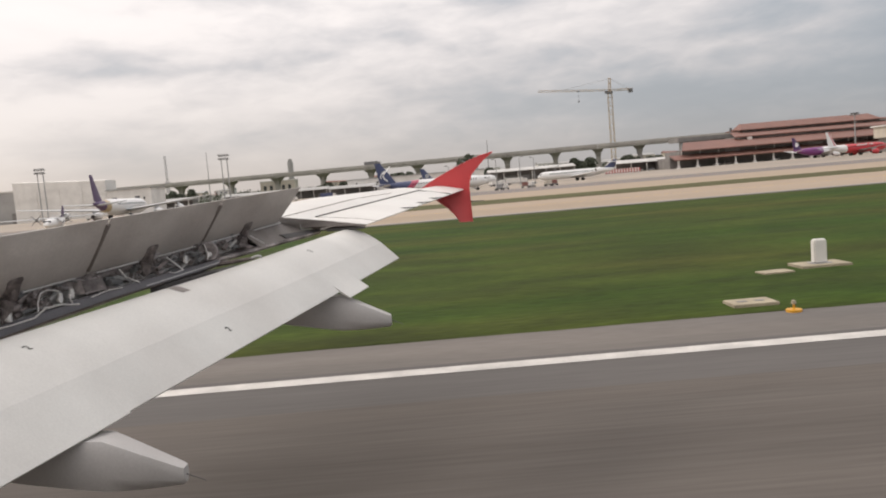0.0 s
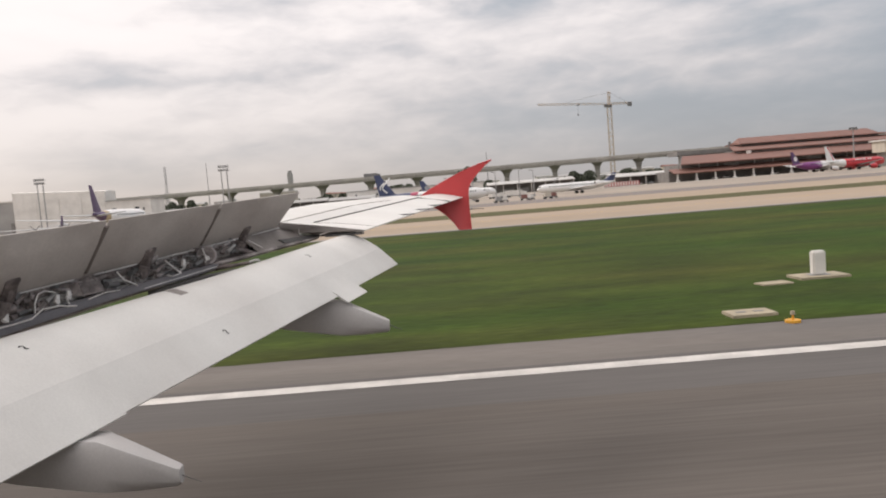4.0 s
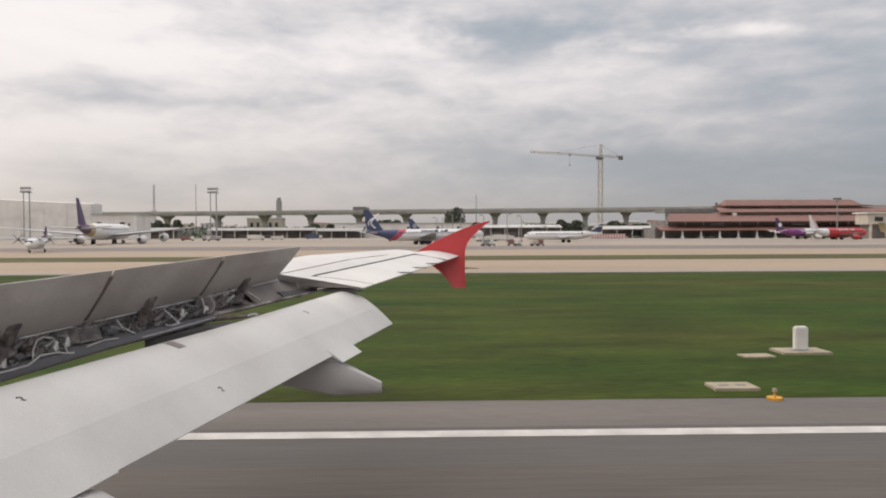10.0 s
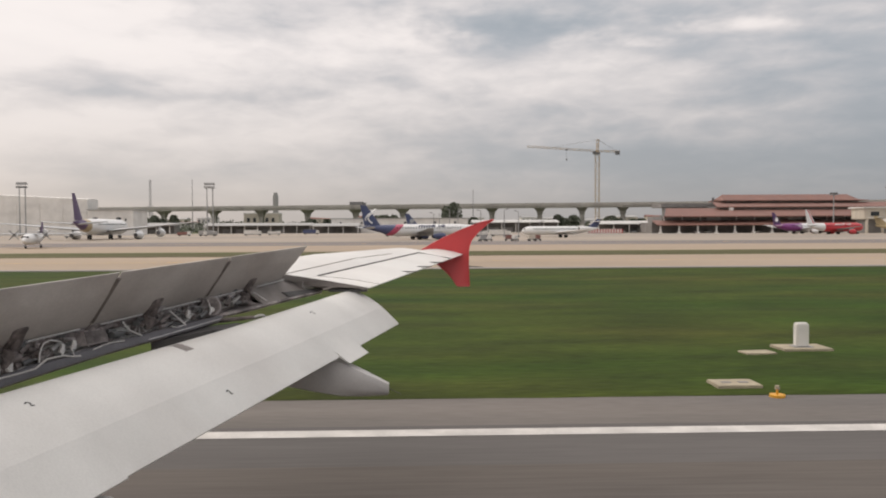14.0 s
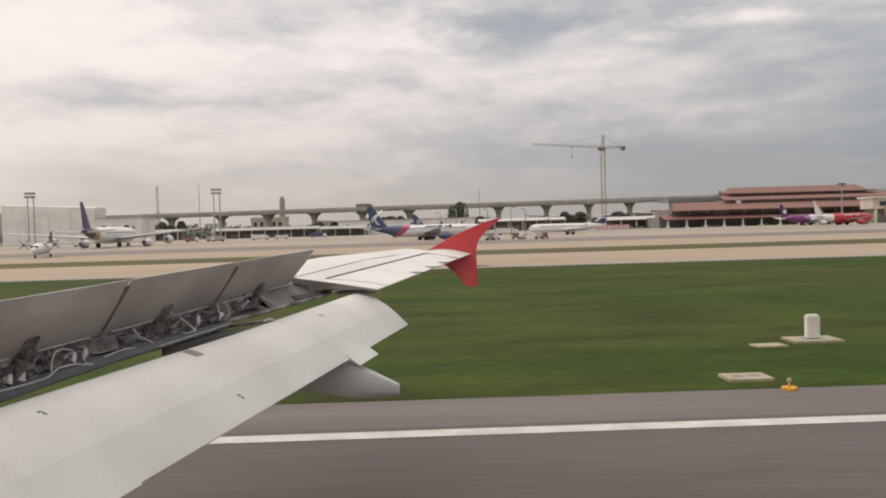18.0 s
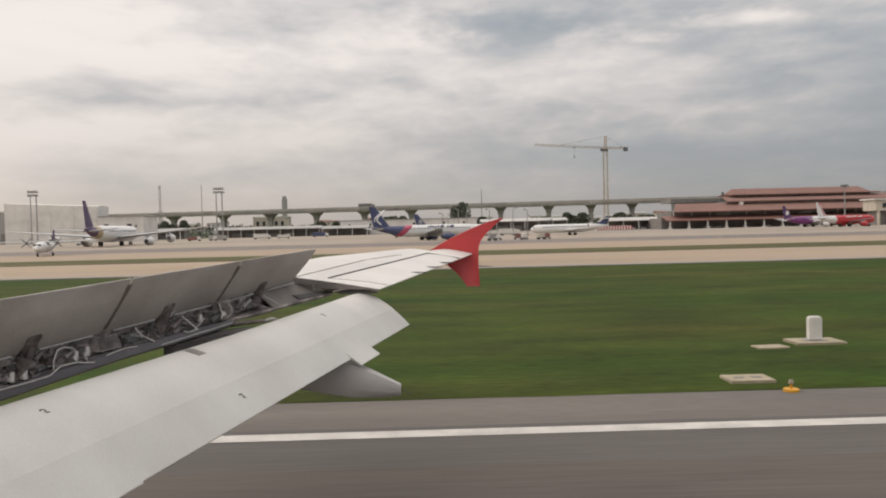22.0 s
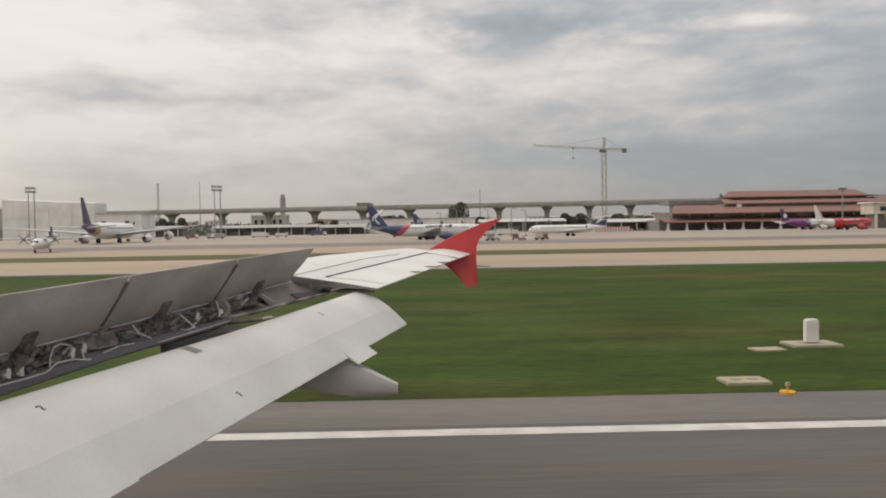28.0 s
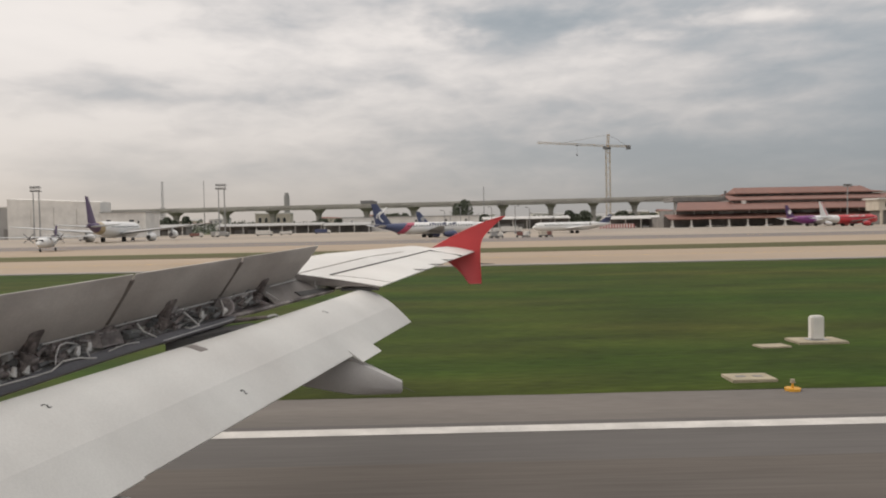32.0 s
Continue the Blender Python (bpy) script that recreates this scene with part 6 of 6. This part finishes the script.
for x_, side_way in ((292, 1), (738, -1), (1022, 1)):
    runway_exit(x_, side_way)
cargo = thing("cream_hall", "cream windowless hall with a grey covered ramp", "hall", (292, 352, 0))
part("hall", boxes((0, 42, 0, 30, -0.29, 15.5), bevel=0.2), WALL_CREAM, cargo)
part("roof_edge", boxes((-0.5, 42.5, -0.5, 30.5, 15.5, 16.2)), WALL_GREY, cargo)
part("covered_ramp", loft([[Vector((x, y, z + dz)) for y, dz in ((-6, 0), (-1, 0), (-1, 3.4), (-6, 3.4))] for x, z in ((2, 9.5), (34, 0.2))]), WALL_GREY, cargo, "grey sloping covered ramp")
for i in range(4):
    part("loading_door", boxes((4 + i * 9, 10 + i * 9, -0.12, 0.3, -0.29, 4.8)), SHADE_DARK, cargo, "dark loading door")
shed = thing("white_shed", "low white shed beside the covered walkway", "shed", (378, 380, 0))
part("wall", boxes((0, 34, 0, 14, -0.29, 5.2)), WALL_WHITE, shed)
part("roof", boxes((-0.6, 34.6, -0.8, 14.6, 5.2, 5.8)), ROOF_PALE, shed)
# flat panel coloured as the shade behind an open front
part("opening", boxes((1, 33, -0.1, 0.3, -0.29, 2.2)), SHADE_DARK, shed, "front opening in painted shade")
walkway = thing("covered_walkway", "long covered walkway with a thin red-brown roof", "walkway", (412, 300, 0))
part("roof", boxes((0, 46, 0, 6, 9.6, 10.6)), ROOF_RED, walkway)
part("deck", boxes((0, 46, 0.6, 5.4, 5.4, 6.2)), WALL_CREAM, walkway)
for i in range(8):
    part("column", boxes((0.4 + i * 6.4, 1.2 + i * 6.4, 2.4, 3.2, -0.29, 9.6)), WALL_WHITE, walkway)
gate_house(457, 240, "white gate building with dark window bands and rooftop control cab", 64, True)
storeyed_terminal(512, 330, 24)
gate_house(716, 268, "white gate building with dark open bays", 96)
white_terminal(824, 325, 16, "long white terminal with dark glazing and sloping roof panes")
gate_house(1232, 268, "white gate building beside the taxiing airliner", 54)
white_terminal(1300, 325, 14, "long white terminal with dark glazing and boxy roof lights")
control_tower(1262, 350)
sign = thing("roof_sign", "dark roof-top letters on a thin steel frame", "sign", (1080, 351, 22.0))
letters = bpy.data.curves.new("lettering", "FONT")
letters.body, letters.size, letters.extrude = "INTERNATIONAL AIRPORT", 4.4, 0.12
lettering = new("lettering", letters)
lettering.parent = sign
lettering.matrix_basis = pose(0, 0, 0.6, 90, 0, 0)
letters.materials.append(DARKSTEEL)
part("sign_frame", boxes((-1, 64, -0.1, 0.1, 0.0, 0.6)), STEEL, sign)

jet("bright green and yellow airliner with a round tail emblem", (297, 262, 0), 180, 37.6, 1.97, JET_GREEN, JET_YELLOW, JET_GREEN, JET_GREY, JET_WHITE, disc=JET_WHITE)
jet("light blue airliner with a dark blue tail", (290, 305, 0), 178, 37.6, 1.97, JET_SKY, JET_SKY, JET_BLUE, JET_GREY, JET_WHITE, disc=JET_WHITE)
jet("red airliner with a red and white tail", (562, 246, 0), 178, 37.6, 1.97, JET_RED, JET_WHITE, JET_WHITE, JET_GREY, JET_RED, split=0.78, stripe=JET_RED, title=JET_WHITE)
jet("red airliner parked beside another red airliner", (541, 285, 0), 178, 37.6, 1.97, JET_RED, JET_WHITE, JET_WHITE, JET_GREY, JET_RED, split=0.78, stripe=JET_RED)
jet("teal green airliner with a round tail emblem", (672, 296, 0), 2, 37.6, 1.97, JET_TEAL, JET_TEAL, JET_TEAL, JET_GREY, JET_WHITE, disc=JET_WHITE)
jet("purple and white airliner with a pale tail", (848, 262, 0), 172, 37.6, 1.97, JET_PURPLE, JET_WHITE, JET_WHITE, JET_GREY, JET_WHITE, split=0.6)
jet("white airliner with a red tail", (862, 302, 0), 172, 37.6, 1.97, JET_WHITE, JET_WHITE, JET_RED, JET_GREY, JET_RED, split=0.7)
jet("white rear-engined jet with a purple tail", (938, 272, 0), 0, 41, 1.7, JET_WHITE, JET_WHITE, JET_PURPLE, JET_WHITE, JET_WHITE, tail_engines=True, fin_h=3.2)
jet("bright red airliner with a white nose and lettering bars", (1277, 160, 0), 0, 37.6, 1.97, JET_RED, JET_WHITE, JET_WHITE, JET_GREY, JET_RED, split=0.8, stripe=JET_RED, title=JET_WHITE)
for i in range(12):
    mast(420 + i * 78, 386 + (i % 2) * 6, 29)


# ---- trees and skyline ----
def tree(x, y, h, w, seed):
    rng = random.Random(seed)
    t = thing("tree", "dark green broadleaf tree beyond the apron", "tree", (x, y, 0), 0, "trees beyond the apron")
    bm = bmesh.new()
    rod(bm, (0, 0, -0.3), (0, 0, h * 0.45), 0.35, 7, 0.22)
    for i in range(5):
        a = rng.uniform(0, 6.28)
        rod(bm, (0, 0, h * 0.4), (math.cos(a) * w * 0.3, math.sin(a) * w * 0.3, h * rng.uniform(0.6, 0.8)), 0.16, 5, 0.06)
    part("trunk", bm, BARK, t)
    verts, faces = [], []
    for i in range(900):
        a, u = rng.uniform(0, 6.28), rng.random() ** 0.5
        lobe = 0.75 + 0.25 * math.sin(a * 3 + seed)
        zz = rng.uniform(0.3, 1.0)
        rr = w * 0.5 * u * lobe * math.sin(math.pi * min(1.0, max(0.05, (zz - 0.22) / 0.85))) ** 0.6
        c = Vector((math.cos(a) * rr, math.sin(a) * rr, h * zz))
        s = rng.uniform(0.5, 1.1)
        q = Euler((rng.uniform(0, 6), rng.uniform(0, 6), rng.uniform(0, 6))).to_matrix()
        k = len(verts)
        for p in ((-s, -s * 0.5, 0), (s, -s * 0.5, 0.1), (s * 0.7, s * 0.6, 0), (-s * 0.6, s * 0.7, -0.1)):
            verts.append(tuple(c + q @ Vector(p)))
        faces.append((k, k + 1, k + 2, k + 3))
    me = bpy.data.meshes.new("crown")
    me.from_pydata(verts, [], faces)
    me.materials.append(LEAF)
    crown = new("crown", me)
    crown.parent = t
    return t


rng_ = random.Random(11)
seed_ = 0
# clumps of trees with gaps between them: from x, to x, height
for a_, b_, h_ in ((-520, -330, 12), (-220, -187, 14), (-156, -139, 10), (-97, -90, 8), (-84, -70, 13), (-50, -17, 12), (16, 31, 20), (35, 53, 10.5), (61, 85, 8.5), (102, 122, 11.5), (139, 186, 11), (200, 330, 11)):
    n_ = max(2, int((b_ - a_) / 6.5))
    for i in range(n_):
        tree(lerp(a_, b_, (i + 0.5) / n_) + rng_.uniform(-2, 2), rng_.uniform(578, 600), h_ * rng_.uniform(0.75, 1.12), rng_.uniform(7, 12) * (1.25 if h_ > 15 else 1), seed_)
        seed_ += 1


def skyline():
    rng = random.Random(3)
    for i in range(58):
        x = -880 + i * 29 + rng.uniform(-9, 9)
        y = rng.uniform(800, 930)
        w, d, h = rng.uniform(14, 34), rng.uniform(10, 18), rng.choice((8, 10, 11, 12, 14, 16))
        b = thing("town_building", "pale town building beyond the elevated road", "building", (x, y, 0), rng.uniform(-8, 8), "town buildings")
        part("wall", boxes((0, w, 0, d, -0.29, h)), rng.choice((WALL_WHITE, WALL_CREAM, WALL_CREAM, ROOF_PALE)), b)
        part("roof", loft([[Vector((u, -0.6, h)), Vector((u, d / 2, h + rng.choice((0.5, 2.2)))), Vector((u, d + 0.6, h)), Vector((u, d / 2, h - 0.2))] for u in (-0.6, w + 0.6)]), rng.choice((WALL_GREY, ROOF_RED, ROOF_PALE)), b)
        for k in range(int(w // 5)):
            part("window", boxes((1.4 + k * 5, 3.4 + k * 5, -0.15, 0.2, h - 3.4, h - 1.6)), HAZY_GLASS, b)
    # a broken line of far trees among the houses
    verts, faces = [], []
    for i in range(7000):
        x = rng.uniform(-900, 760)
        h = 9.5 + 6.0 * noise.noise((x * 0.018, 4.0, 0.0)) + 3.0 * noise.noise((x * 0.09, 7.0, 0.0))
        if h < 6:
            continue
        c = Vector((x, 780 + rng.uniform(-9, 9), rng.uniform(0.15, 1.0) * h))
        sz = rng.uniform(0.7, 1.6)
        q = Euler((rng.uniform(0, 6), rng.uniform(0, 6), rng.uniform(0, 6))).to_matrix()
        k = len(verts)
        verts.extend(tuple(c + q @ Vector(p)) for p in ((-sz, -sz * 0.5, 0), (sz, -sz * 0.5, 0.1), (sz * 0.7, sz * 0.6, 0), (-sz * 0.6, sz * 0.7, -0.1)))
        faces.append((k, k + 1, k + 2, k + 3))
    me = bpy.data.meshes.new("far_trees")
    me.from_pydata(verts, [], faces)
    # haze over the far trees comes from this paled leaf colour
    me.materials.append(HAZED_FAR_LEAF)
    tagged(new("far_trees", me), "broken line of distant green trees in haze-paled colour", "trees", kind="stuff")
    t = thing("tower_block", "slim grey tower far behind the elevated road", "tower", (-172, 900, 0))
    part("shaft", boxes((0, 5.4, 0, 6, -0.29, 41.5), bevel=0.4), WALL_GREY, t)
    part("cap", boxes((0.8, 4.6, 1, 5, 41.5, 44.5)), WALL_GREY, t)


skyline()


# ---- small things on the grass ----
def light_pad(x, y):
    p = thing("edge_light_pad", "flat concrete pad with two dark slots", "concrete pad", (x, y, 0.03), 0, "pads along the runway")
    part("slab", boxes((-0.62, 0.62, -0.45, 0.45, -0.05, 0.09), bevel=0.02), PAD, p)
    for s in (-0.24, 0.24):
        part("slot", boxes((s - 0.13, s + 0.13, -0.09, 0.09, 0.088, 0.1)), SHADE_DARK, p, "dark lifting slot")
    e = thing("runway_edge_light", "small orange runway edge light", "light", (x + 0.6, y - 1.3, 0), 0, "runway edge lights")
    part("base", rod(bmesh.new(), (0, 0, -0.01), (0, 0, 0.06), 0.2, 14), LAMP_ORANGE, e)
    part("stem", rod(bmesh.new(), (0, 0, 0.06), (0, 0, 0.20), 0.03, 8), LAMP_ORANGE, e)
    part("lens", rod(bmesh.new(), (0, 0, 0.20), (0, 0, 0.29), 0.07, 12, 0.05), PAD, e)


for x_ in (-170, -110, -50, 8.7, 69, 129, 189):
    light_pad(x_, 21.0)


def marker(x, y, face=None):
    m = thing("taxiway_marker", "yellow-faced white box sign on a concrete pad" if face else "white post on a concrete pad in the grass", "marker", (x, y, 0.03), 0, "markers in the grass")
    part("pad", boxes((-0.88, 0.88, -0.6, 0.6, -0.05, 0.07), bevel=0.02), PAD, m)
    w = 0.32 if face else 0.23
    part("post", boxes((-w, w, -0.16, 0.16, 0.07, 0.93), bevel=0.05), WALL_WHITE, m, "white box post")
    part("bolt_plate", boxes((-w - 0.1, w + 0.1, -0.26, 0.26, 0.07, 0.09)), STEEL, m)
    if face:
        part("face_panel", boxes((-w + 0.03, w * 0.3, -0.175, -0.158, 0.22, 0.90)), face, m, "yellow panel")
    c = thing("cover_slab", "small flat concrete cover slab in the grass", "concrete slab", (x - 2.0, y - 0.9, 0.03), 6)
    part("slab", boxes((-0.55, 0.55, -0.35, 0.35, -0.05, 0.05), bevel=0.02), PAD, c)


SIGN_YELLOW = mat("sign_yellow", (0.62, 0.50, 0.03), 0.5, vary=0.06, bump=0)
marker(13.7, 27.2)
for x_ in (-62, 98, 330):
    marker(x_, 30, SIGN_YELLOW)
